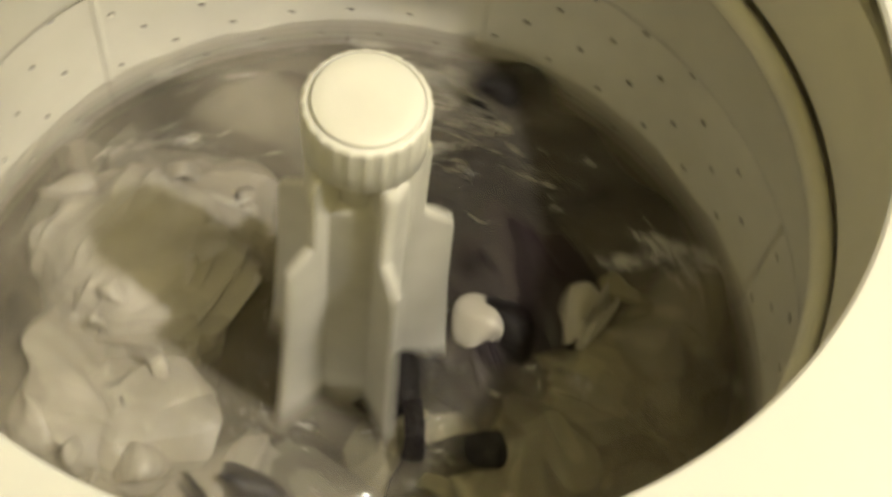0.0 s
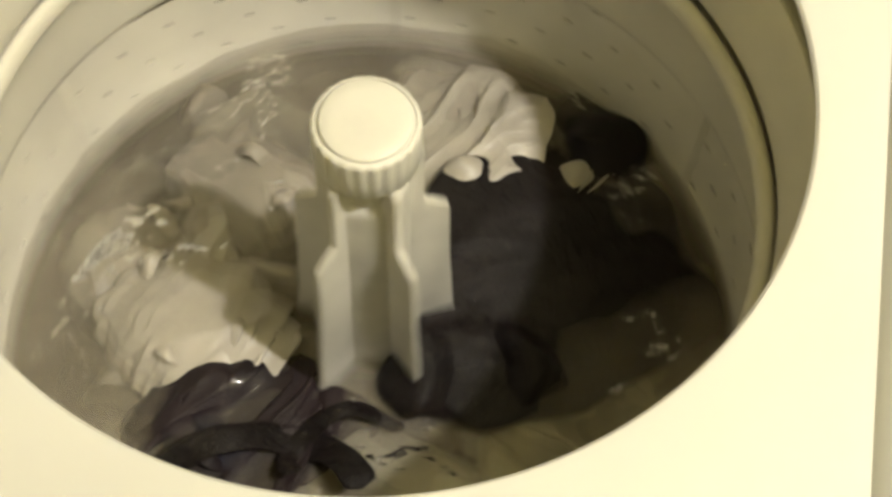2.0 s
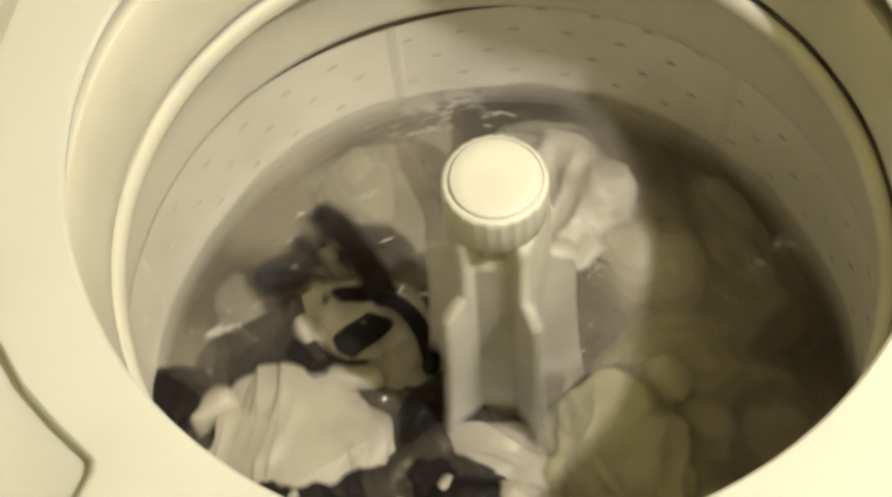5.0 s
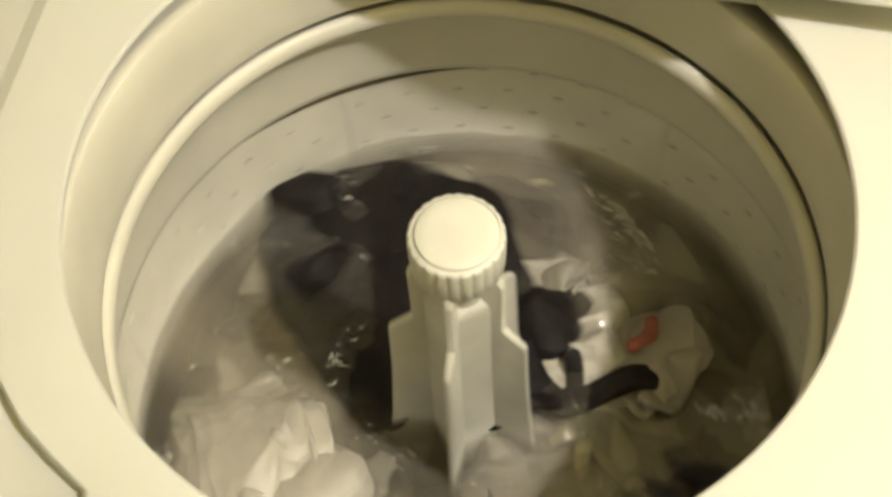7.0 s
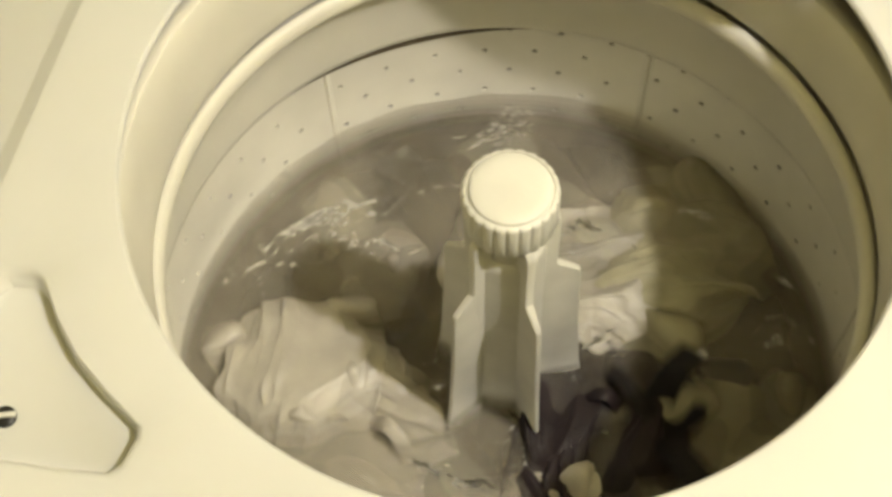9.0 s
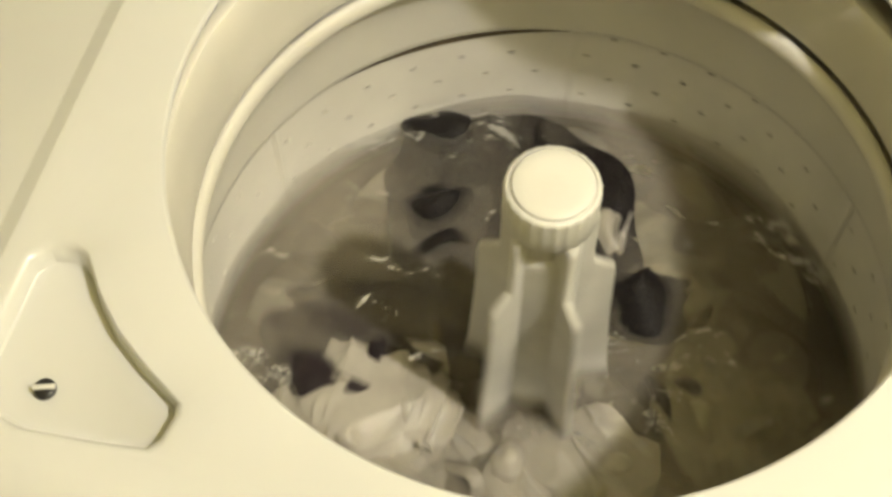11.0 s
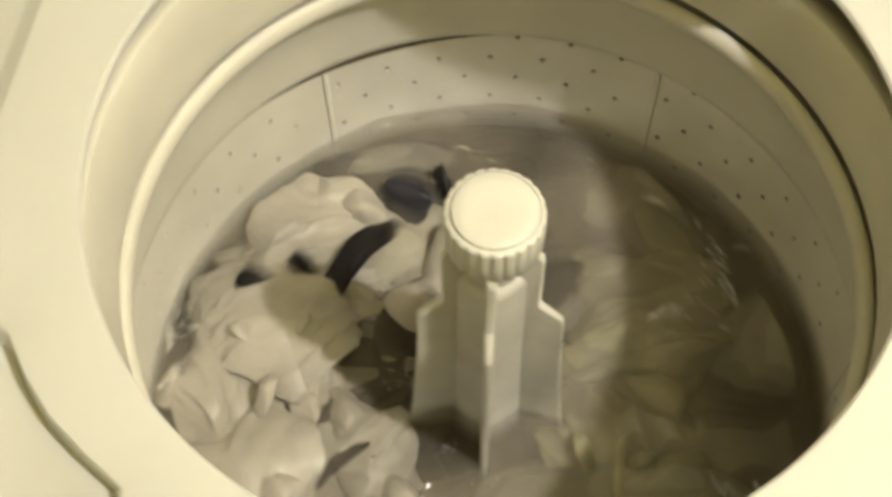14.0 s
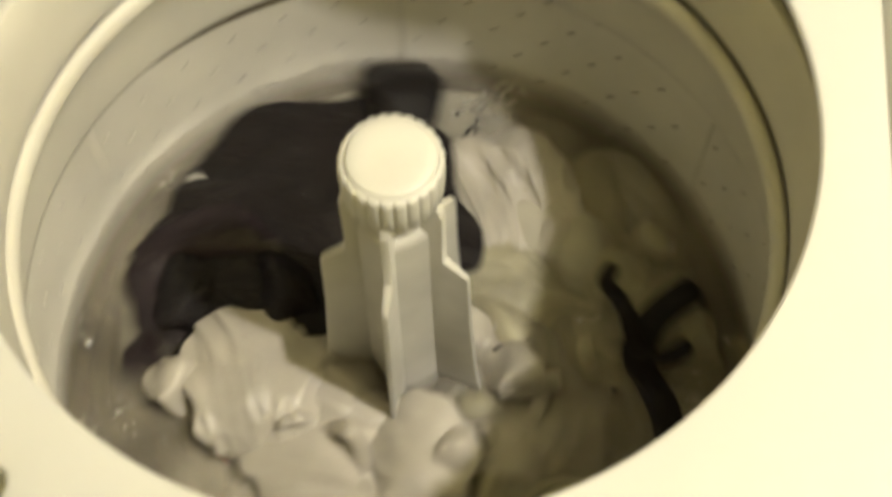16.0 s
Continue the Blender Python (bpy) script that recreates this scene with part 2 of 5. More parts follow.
def washing_machine():
    m = new("washing_machine")
    tagged(m, "cream enamelled top-loading washing machine with its lid open", "washing machine")
    # deck: flat sheet between outer rim, opening and dispenser recess
    bm = bmesh.new()
    X0, X1, Y0, Y1 = -0.284, 0.268, -0.272, 0.330
    outer = [Vector(p) for p in ((X0, Y0), (X1, Y0), (X1, Y1), (X0, Y1))]

    def loop(pts, z):
        vs = [bm.verts.new((p.x, p.y, z)) for p in pts]
        return vs, [bm.edges.new((vs[i], vs[(i + 1) % len(vs)])) for i in range(len(vs))]
    vo, eo = loop(outer, 0)
    vh, eh = loop(opening_outline(R_OPEN + 0.004, Y_CUT - 0.0), 0)
    vr, er = loop(recess_outline(0.10), 0)
    bmesh.ops.triangle_fill(bm, use_beauty=True, use_dissolve=False, edges=eo + eh + er)
    # rounded lip of the opening
    prev = vh
    for r, z in ((R_OPEN + 0.0015, -0.0006), (R_OPEN, -0.0025), (R_OPEN, -0.0045), (R_OPEN + 0.0015, -0.0060), (R_OPEN + 0.012, -0.0065)):
        cur = [bm.verts.new((p.x, p.y, z)) for p in opening_outline(r, Y_CUT)]
        for i in range(len(cur)):
            j = (i + 1) % len(cur)
            bm.faces.new((prev[i], prev[j], cur[j], cur[i]))
        prev = cur
    # dispenser recess: soft shoulder, sloped wall, floor
    prev = vr
    for g, z in ((0.05, -0.0008), (0.01, -0.0030), (-0.04, -0.0118), (-0.065, -0.0128)):
        cur = [bm.verts.new((p.x, p.y, z)) for p in recess_outline(g)]
        for i in range(len(cur)):
            j = (i + 1) % len(cur)
            bm.faces.new((prev[i], prev[j], cur[j], cur[i]))
        prev = cur
    bm.faces.new(prev)
    # front edge rolls over
    def strip(profile, along, lo, hi):
        last = None
        for a, z in profile:
            pts = [(lo, a, z), (hi, a, z)] if along == "x" else [(a, lo, z), (a, hi, z)]
            cur = [bm.verts.new(p) for p in pts]
            if last:
                bm.faces.new((last[0], last[1], cur[1], cur[0]))
            last = cur
    strip(((Y0, 0), (-0.278, -0.0006), (-0.286, -0.003), (-0.296, -0.009), (-0.303, -0.018), (-0.306, -0.03), (-0.306, -0.075)), "x", -0.398, 0.343)
    strip(((X0, 0), (-0.286, -0.0004), (-0.2945, -0.0048), (-0.2965, -0.0052), (-0.390, -0.0055), (-0.396, -0.008), (-0.398, -0.012), (-0.398, -0.075)), "y", Y0, Y1)
    strip(((X1, 0), (0.2684, 0.0012), (0.2745, 0.0095), (0.2760, 0.0106), (0.2785, 0.0110), (0.335, 0.0110), (0.341, 0.009), (0.343, 0.004), (0.343, -0.075)), "y", Y0, Y1)
    strip(((Y1, 0), (0.335, -0.002), (0.336, -0.075)), "x", -0.398, 0.343)
    part("top_deck", bm, ENAMEL, m, "glossy cream enamel deck", True, 35)
    for name, d in (("front_panel", (-0.395, 0.340, -0.303, -0.295, -0.90, -0.076)), ("side_panel", (-0.396, -0.388, -0.294, 0.330, -0.90, -0.076)),
                    ("side_panel", (0.333, 0.341, -0.294, 0.330, -0.90, -0.076)), ("back_panel", (-0.387, 0.332, 0.322, 0.330, -0.90, -0.076))):
        bm = bmesh.new()
        box(bm, *d, bevel=0.002)
        part(name, bm, ENAMEL, m)
    for x in (-0.345, 0.29):
        for y in (-0.25, 0.28):
            bm = bmesh.new()
            bmesh.ops.create_cone(bm, cap_ends=True, segments=20, radius1=0.022, radius2=0.016, depth=0.022, matrix=Matrix.Translation((x, y, -0.909)))
            part("levelling_foot", bm, DARK, m, "black rubber foot")
    # screw in the recess
    bm = bmesh.new()
    lathe(bm, [(0.0001, -0.0085), (0.0045, -0.0088), (0.0060, -0.0098), (0.0062, -0.0118)], 24, -0.2335, -0.2275)
    screw = part("screw", bm, BLACK_STEEL, m, "dark slotted screw head")
    bm = bmesh.new()
    box(bm, -0.0062, 0.0062, -0.0014, 0.0014, -0.0012, 0.0010, 0.0003)
    slot = part("screw_slot", bm, CAPM, screw, "bright worn slot")
    slot.matrix_local = pose(-0.2335, -0.2275, -0.0082, 0, 0, 18)
    # tub ring under the deck, with a dark gap above it
    bm = bmesh.new()
    lathe(bm, [(0.262, -0.024), (0.245, -0.0155), (0.238, -0.0135), (0.2350, -0.0145), (0.2335, -0.018), (0.2322, -0.05), (0.2310, -0.076), (0.2302, -0.0890), (0.2310, -0.0911), (0.242, -0.0915)], 160, AX + 0.0020, AY + 0.0006)
    for v in bm.verts:      # the ring hangs a little lower towards the back corner
        if v.co.z > -0.03:
            v.co.z -= 0.012 * max(0.0, math.cos(math.atan2(v.co.y - AY, v.co.x - AX) - radians(55))) ** 3
    part("tub_ring", bm, PLASTIC, m, "smooth off-white plastic splash ring")
    bm = bmesh.new()
    lathe(bm, [(0.286, -0.0135), (0.286, -0.25), (0.286, -0.52), (0.05, -0.53)], 96)
    part("outer_tub", bm, DARK, m, "dark outer tub wall")
    # shade under the ring's lip, put in as a tapering dark strip
    bm = bmesh.new()
    last = None
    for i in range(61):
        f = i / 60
        a, h = math.radians(SHADE_FROM + (SHADE_TO - SHADE_FROM) * f), SHADE_HEIGHT * math.sin(math.pi * f ** 0.8) ** 1.3 + 0.0004
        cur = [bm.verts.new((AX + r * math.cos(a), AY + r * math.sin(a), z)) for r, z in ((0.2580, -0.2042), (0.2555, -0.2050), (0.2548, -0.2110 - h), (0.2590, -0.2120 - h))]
        if last:
            for k in range(3):
                bm.faces.new((last[k], last[k + 1], cur[k + 1], cur[k]))
        last = cur
    part("ring_shade", bm, DARK, m, "dark strip standing in for the shade below the ring")
    # lid standing open on its hinge rail
    bm = bmesh.new()
    box(bm, -0.270, 0.270, 0.0, 0.018, 0.0, 0.40, 0.005)
    lid = part("lid", bm, ENAMEL, m, "cream enamel lid standing open")
    lid.matrix_local = pose(0, 0.1420, 0.0345, -28, 0, -1.4)
    bm = bmesh.new()
    box(bm, -0.235, 0.228, -0.0045, 0.001, 0.035, 0.37, 0.002)
    part("lid_inner_panel", bm, ENAMEL, lid)
    bm = bmesh.new()
    box(bm, -0.268, 0.258, Y_CUT + 0.004, Y_CUT + 0.014, -0.0005, 0.0270, 0.002)
    part("hinge_rail", bm, ENAMEL, m)
    for x in (-0.24, 0.232):
        bm = bmesh.new()
        bmesh.ops.create_cone(bm, cap_ends=True, segments=16, radius1=0.006, radius2=0.006, depth=0.03, matrix=Matrix.Translation((x, Y_CUT + 0.020, 0.012)) @ Matrix.Rotation(math.pi / 2, 4, "Y"))
        part("hinge_pin", bm, STEEL, m, "grey metal hinge pin")
    # control console behind the lid
    bm = bmesh.new()
    box(bm, -0.390, 0.335, 0.337, 0.43, -0.07, 0.15, 0.015)
    part("control_console", bm, ENAMEL, m)
    return m


machine = washing_machine()


def basket():
    b = new("wash_basket")
    tagged(b, "off-white enamel wash basket with rows of small holes", "wash basket")
    b.location = (AX, AY, 0)
    bm = bmesh.new()
    lathe(bm, [(0.280, -0.1075), (0.243, -0.1070), (0.2365, -0.1050), (0.2338, -0.0985), (0.2320, -0.0966), (0.2300, -0.0962), (0.2280, -0.0970), (0.2258, -0.0988), (0.2242, -0.1025), (0.2238, -0.1070), (0.2250, -0.1112), (0.2315, -0.1168), (0.2400, -0.1225),
               (0.2445, -0.1310), (0.2465, -0.165), (0.2478, -0.196), (0.2478, -0.2020), (0.2490, -0.2035), (0.2600, -0.2045)], 160, 0, 0)
    part("balance_ring", bm, PLASTIC, b, "rounded off-white plastic balance ring")
    # perforated wall: checkerboard of holed and whole cells
    bm = bmesh.new()
    cols, z_top, dz, rows, phase = 78, -0.2034, 0.0265, 9, radians(RIB_AT)

    def wall(a, z):
        r = 0.2580 - 0.012 * max(0, -0.2 - z)
        return Vector((r * math.cos(a), r * math.sin(a), z))
    for j in range(rows):
        for i in range(cols):
            a0, a1 = phase + math.tau * i / cols, phase + math.tau * (i + 1) / cols
            z0, z1 = z_top - j * dz, z_top - (j + 1) * dz
            c = [wall(a0, z0), wall(a1, z0), wall(a1, z1), wall(a0, z1)]
            o = []
            for k in range(4):
                o += [c[k], (c[k] + c[(k + 1) % 4]) / 2]
            ov = [bm.verts.new(p) for p in o]
            if (i % 13 + j) % 2 == 0 or i % 13 == 0:   # six panels, no holes over the ribs
                bm.faces.new(ov)
                continue
            mid = (c[0] + c[2]) / 2
            ux, uz = (c[1] - c[0]).normalized(), (c[3] - c[0]).normalized()
            out = ux.cross(uz).normalized()
            if out.dot(Vector((mid.x, mid.y, 0))) < 0:
                out = -out
            iv, dv = [], []
            for k in range(8):
                a = math.radians(225 + 45 * k)
                p = mid + (ux * math.cos(a) + uz * math.sin(a)) * 0.0024
                iv.append(bm.verts.new(p))
                dv.append(bm.verts.new(p + out * 0.0018))
            for k in range(8):
                q = (k + 1) % 8
                bm.faces.new((ov[k], ov[q], iv[q], iv[k]))
                bm.faces.new((iv[k], iv[q], dv[q], dv[k]))
    bmesh.ops.remove_doubles(bm, verts=bm.verts[:], dist=0.0003)
    part("perforated_wall", bm, BASKET, b, "enamel wall pierced by rows of small holes", True, 50)
    for k in range(6):
        a = radians(RIB_AT + 60 * k)
        bm = bmesh.new()
        box(bm, -0.0020, 0.0008, -0.0022, 0.0022, -0.44, -0.214, 0.0009)
        rib = part("wall_rib", bm, BASKET, b)
        rib.matrix_local = Matrix.Rotation(a, 4, "Z") @ Matrix.Translation((0.2575, 0, 0))
    bm = bmesh.new()
    lathe(bm, [(0.2550, -0.43), (0.250, -0.455), (0.235, -0.47), (0.10, -0.475), (0.03, -0.46)], 96, 0, 0)
    part("basket_floor", bm, BASKET, b)
    return b


wash_basket = basket()


# ---- agitator ----
def agitator():
    g = new("agitator")
    tagged(g, "off-white plastic five-finned agitator with ribbed cap", "agitator")
    g.location = (AX, AY, 0)
    # cap with a scalloped rim and a shallow disc on top
    bm = bmesh.new()
    prof = [(0.0001, -0.0405), (0.0180, -0.0405), (0.0250, -0.0407), (0.0257, -0.0412), (0.0260, -0.0436), (0.0270, -0.0438), (0.0276, -0.0424), (0.0292, -0.0426), (0.0303, -0.0438), (0.0307, -0.0455),
            (0.0306, -0.062), (0.0300, -0.0748), (0.0290, -0.0760), (0.0200, -0.0762)]
    rings = lathe(bm, prof, 144, 0, 0)
    for k, (r, z) in enumerate(prof):
        if 0.0280 < r and z > -0.0755:
            for i, v in enumerate(rings[k]):
                w = (i % 6) / 6
                d = -0.0023 * max(0.0, math.cos(math.tau * (w - 0.0)) - 0.35)
                s = 1 + d / r
                v.co.x *= s
                v.co.y *= s
    part("cap", bm, CAPM, g, "cream plastic cap with ribbed edge", True, 50)
    # core with five flat lobes
    bm = bmesh.new()
    def lobes(a):
        b = (a % (math.tau / 5)) - math.pi / 5
        return 0.0245 * (0.809 / math.cos(b) - 1)

    lathe(bm, [(0.0185, -0.0755), (0.0185, -0.1060)], 96, 0, 0)
    lathe(bm, [(0.0185, -0.1040), (0.0222, -0.1060), (0.0248, -0.1085), (0.0262, -0.1115), (0.0267, -0.1160), (0.0270, -0.20), (0.0285, -0.33), (0.036, -0.40), (0.06, -0.45)], 96, 0, 0, lobes)
    part("column", bm, AGIT, g, "", True, 60)
    fin_bm = bmesh.new()
    outline = [(0.012, -0.0765), (0.0295, -0.0765), (0.0322, -0.0800), (0.0330, -0.0860), (0.0330, -0.1400), (0.0343, -0.1418), (0.0478, -0.1518), (0.0494, -0.1540), (0.0500, -0.158),
               (0.0520, -0.22), (0.0570, -0.30), (0.0640, -0.36), (0.085, -0.44), (0.012, -0.46)]
    t = 0.0028
    left = [fin_bm.verts.new((r, -t * (1.6 - r / 0.06), z)) for r, z in outline]
    right = [fin_bm.verts.new((r, t * (1.6 - r / 0.06), z)) for r, z in outline]
    fin_bm.faces.new(left)
    fin_bm.faces.new(right[::-1])
    for i in range(len(outline)):
        j = (i + 1) % len(outline)
        fin_bm.faces.new((left[i], left[j], right[j], right[i]))
    bmesh.ops.recalc_face_normals(fin_bm, faces=fin_bm.faces[:])
    bmesh.ops.bevel(fin_bm, geom=[e for e in fin_bm.edges if len(e.link_faces) == 2 and e.calc_face_angle() > 1.2], offset=0.0008, segments=2, affect="EDGES", profile=0.5)
    fin = part("fin", fin_bm, AGIT, g, "", True, 40)
    for k in range(1, 5):
        f = new("fin", fin.data)
        f.parent = g
        f.matrix_local = Matrix.Rotation(math.tau * k / 5, 4, "Z")
    return g


agit = agitator()


# ---- water ----
def water():
    bm = bmesh.new()
    steps, rad = 120, [0.026, 0.034, 0.045, 0.058, 0.072, 0.088, 0.104, 0.12, 0.136, 0.152, 0.168, 0.184, 0.2, 0.214, 0.227, 0.238, 0.248, 0.2565]
    rings = []
    for r in rad:
        ring = []
        for i in range(steps):
            a = math.tau * i / steps
            p = Vector((r * math.cos(a), r * math.sin(a), 0))
            h = 0.008 * noise.noise(p * 9) + 0.005 * noise.noise(p * 24 + Vector((3, 1, 0))) + 0.003 * noise.noise(p * 55)
            h += 0.008 * (r / 0.25) ** 2 - 0.006
            ring.append(bm.verts.new((p.x, p.y, WATER + h)))
        rings.append(ring)
    for p, q in zip(rings, rings[1:]):
        for i in range(steps):
            j = (i + 1) % steps
            bm.faces.new((p[i], p[j], q[j], q[i]))
    ob = part("water", bm, WATERM, None, "", True, 0)
    ob.location = (AX, AY, 0)
    for depth, mat in zip((0.004, 0.010, 0.017, 0.026, 0.037), MURKS):
        bm = bmesh.new()
        lathe(bm, [(0.026, WATER - depth - 0.005), (0.10, WATER - depth - 0.004), (0.18, WATER - depth - 0.001), (0.2555, WATER - depth + 0.001)], 96, 0, 0)
        part("murk", bm, mat, ob, "cloudy layer of suspended suds", True, 0)
    # white specks: froth near the agitator, elsewhere modelled in place of glints
    bm = bmesh.new()
    rng = random.Random(5)
    for c in range(46):
        a, r = rng.uniform(0, math.tau), (0.06 + 0.17 * math.sqrt(rng.random()) if c % 3 else rng.uniform(0.05, 0.085))
        for k in range(rng.randint(2, 8)):
            p = Vector((r * math.cos(a) + rng.gauss(0, 0.007), r * math.sin(a) + rng.gauss(0, 0.007), 0))
            q = p.length
            if not 0.045 < q < 0.243:
                continue
            z = WATER + 0.008 * noise.noise(p * 9) + 0.005 * noise.noise(p * 24 + Vector((3, 1, 0))) + 0.003 * noise.noise(p * 55) + 0.008 * (q / 0.25) ** 2 - 0.006
            bmesh.ops.create_icosphere(bm, subdivisions=2, radius=rng.uniform(0.0003, 0.0007), matrix=Matrix.Translation((p.x, p.y, z)) @ Matrix.Rotation(rng.uniform(0, math.tau), 4, "Z") @ Matrix.Diagonal((rng.uniform(1.0, 2.2), 1, 0.8, 1)))
    tagged(part("foam_and_glints", bm, FOAM_GLINT, ob, "small white specks of froth and of modelled glints on the water", True, 0), kind="stuff")
    return tagged(ob, "murky grey soapy wash water swirling in the basket", "water", kind="structure")


wash_water = water()


# ---- laundry ----
def ripple(p, waves):
    """Steep trochoidal folds: crests lean over, as in a crumpled wet cloth."""
    out = p.copy()
    for dx, dy, k, amp, ph, lean in waves:
        f = k * (p.x * dx + p.y * dy) + ph + 2.5 * noise.noise(Vector((p.x * 8 + ph, p.y * 8, k * 0.01)))
        out.z += amp * math.sin(f)
        out.x -= dx * amp * lean * math.cos(f)
        out.y -= dy * amp * lean * math.cos(f)
    return out


def fold_set(rng, size, count=6, strength=1.0):
    waves, main = [], rng.uniform(0, math.pi)
    for i in range(count):
        a = main + rng.gauss(0, 0.22 if i < 4 else 0.4)
        wave = size * (0.95, 0.52, 0.34, 0.25, 0.17, 0.12)[i % 6]
        k = math.tau / wave
        waves.append((math.cos(a), math.sin(a), k, strength * (0.08, 0.10, 0.10, 0.085, 0.06, 0.05)[i % 6] * wave, rng.uniform(0, 6.28), rng.uniform(0.6, 1.2)))
    return waves


def crumpled_sheet(w, h, seed, dome=0.50, strength=1.0, n=104):
    """A bunched cloth: long ridged folds that branch and lean, edges sagging away."""
    rng = random.Random(seed)
    bm = bmesh.new()
    off = Vector((rng.uniform(0, 50), rng.uniform(0, 50), 0))
    turn = rng.uniform(0, math.pi)
    c, s = math.cos(turn), math.sin(turn)
    octaves = ((10.0, 0.38, 0.130), (21.0, 0.36, 0.072), (46.0, 0.34, 0.024), (92.0, 0.36, 0.007))

    def height(p):
        g = noise.noise_vector(p * 10 + off) * 0.030
        x, y = p.x + g.x, p.y + g.y
        a, b = x * c + y * s, -x * s + y * c
        z = 0.0
        for k, (f, stretch, amp) in enumerate(octaves):
            v = noise.noise(Vector((a * f, b * f * stretch, 7.3 * k)) + off)
            z += amp * (1 - 2.6 * math.sqrt(v * v + 0.020))
        return z * w * strength
    grid = []
    for j in range(n + 1):
        row = []
        for i in range(n + 1):
            u, v = 2 * i / n - 1, 2 * j / n - 1
            q = math.sqrt(max(u * u, v * v) / max(1e-6, u * u + v * v)) if (u or v) else 1
            ang = math.atan2(v, u)
            rim = 1 + 0.22 * noise.noise(Vector((math.cos(ang) * 1.7, math.sin(ang) * 1.7, 0)) + off)
            f = (0.25 + 0.75 * q) * rim
            p = Vector((u * f * w / 2, v * f * h / 2, 0))
            e = 0.0015
            z = height(p)
            dx, dy = (height(p + Vector((e, 0, 0))) - z) / e, (height(p + Vector((0, e, 0))) - z) / e
            lean = 0.005
            row.append(bm.verts.new((p.x + lean * max(-1.5, min(1.5, dx)), p.y + lean * max(-1.5, min(1.5, dy)), z - dome * w * 0.5 * ((u * u + v * v) / 2) ** 1.5)))
        grid.append(row)
    for j in range(n):
        for i in range(n):
            bm.faces.new((grid[j][i], grid[j][i + 1], grid[j + 1][i + 1], grid[j + 1][i]))
    return bm


def crumpled_tube(length, r0, r1, seed, bend=0.5, flat=0.6, n=46, m=28, start=(0, 0, 0), heading=0.0, lift=0.012, ends=7.0):
    rng = random.Random(seed)
    bm = bmesh.new()
    rings, pos, head = [], Vector(start), heading
    ph = [rng.uniform(0, 6.28) for _ in range(6)]
    for i in range(n + 1):
        f = i / n
        r = (r0 + (r1 - r0) * f) * math.sqrt(min(1.0, ends * min(f, 1 - f) + 0.02))
        d, side = Vector((math.cos(head), math.sin(head), 0)), Vector((-math.sin(head), math.cos(head), 0))
        up = lift * math.sin(3 * f * math.pi + ph[0])
        ring = []
        for k in range(m):
            a = math.tau * k / m
            rr = r * (1 + 0.14 * math.sin(3 * a + 5 * f + ph[1]) + 0.06 * math.sin(15 * f + 2 * a + ph[2]) + 0.025 * math.sin(31 * f - 3 * a + ph[3]))
            lean = 0.08 * r * math.sin(15 * f + 2 * a + ph[2] + 1.4)
            ring.append(bm.verts.new(pos + d * lean + side * (rr * math.cos(a)) + Vector((0, 0, rr * flat * math.sin(a) + up))))
        rings.append(ring)
        pos = pos + d * (length / n)
        head += bend / n + 0.06 * math.sin(9 * f + ph[4])
    for p, q in zip(rings, rings[1:]):
        for k in range(m):
            j = (k + 1) % m
            bm.faces.new((p[k], p[j], q[j], q[k]))
    return bm


def thick(ob, t=0.0022):
    s = ob.modifiers.new("thickness", "SOLIDIFY")
    s.thickness, s.offset = t, 0
    return ob


def cloth_part(name, bm, mat, parent=None, label=""):
    return thick(part(name, bm, mat, parent, label, True, 0))


def shirt(name, label, w, h, seed, mat, sleeve=0.07):
    g = new(name)
    tagged(g, label, "clothing", "wet laundry in the basket")
    cloth_part("body", crumpled_sheet(w, h, seed), mat, g)
    cloth_part("sleeve", crumpled_tube(sleeve, 0.020, 0.016, seed + 1, 0.9, 0.38, start=(w * 0.22, h * 0.15, -0.016), heading=0.7), mat, g)
    cloth_part("sleeve", crumpled_tube(sleeve, 0.020, 0.015, seed + 2, -0.9, 0.38, start=(-w * 0.20, h * 0.12, -0.017), heading=2.6), mat, g)
    band = crumpled_tube(0.085, 0.006, 0.006, seed + 3, 2.6, 0.5, 40, 10, start=(-0.02, -h * 0.24, 0.004), heading=-0.5)
    part("collar", band, mat, g)
    return g


def trousers(name, label, w, h, seed, mat, dome=0.4, strength=1.0):
    g = new(name)
    tagged(g, label, "clothing", "wet laundry in the basket")
    cloth_part("seat", crumpled_sheet(w, h, seed, dome, strength), mat, g)
    cloth_part("leg", crumpled_tube(min(0.13, w * 0.75), 0.034, 0.026, seed + 1, 1.4, 0.5, start=(w * 0.12, h * 0.25, -0.012), heading=0.4), mat, g)
    cloth_part("leg", crumpled_tube(min(0.13, w * 0.75), 0.034, 0.026, seed + 2, -1.2, 0.5, start=(-w * 0.1, -h * 0.22, -0.012), heading=3.4), mat, g)
    return g


def towel(name, label, w, h, seed, mat, trim=None):
    g = new(name)
    tagged(g, label, "towel", "wet laundry in the basket")
    cloth_part("sheet", crumpled_sheet(w, h, seed, 0.35, 1.15), mat, g)
    cloth_part("rolled_edge", crumpled_tube(w * 0.8, 0.012, 0.010, seed + 1, 0.8, 0.7, start=(-w * 0.38, -h * 0.36, 0.0), heading=0.1), mat, g)
    if trim:
        part("trim", crumpled_tube(w * 0.40, 0.0065, 0.0060, seed + 2, 0.5, 0.35, 46, 12, start=(-w * 0.1, h * 0.12, 0.013), heading=0.2, lift=0.002), trim, g, "faded red edge trim")
    return g


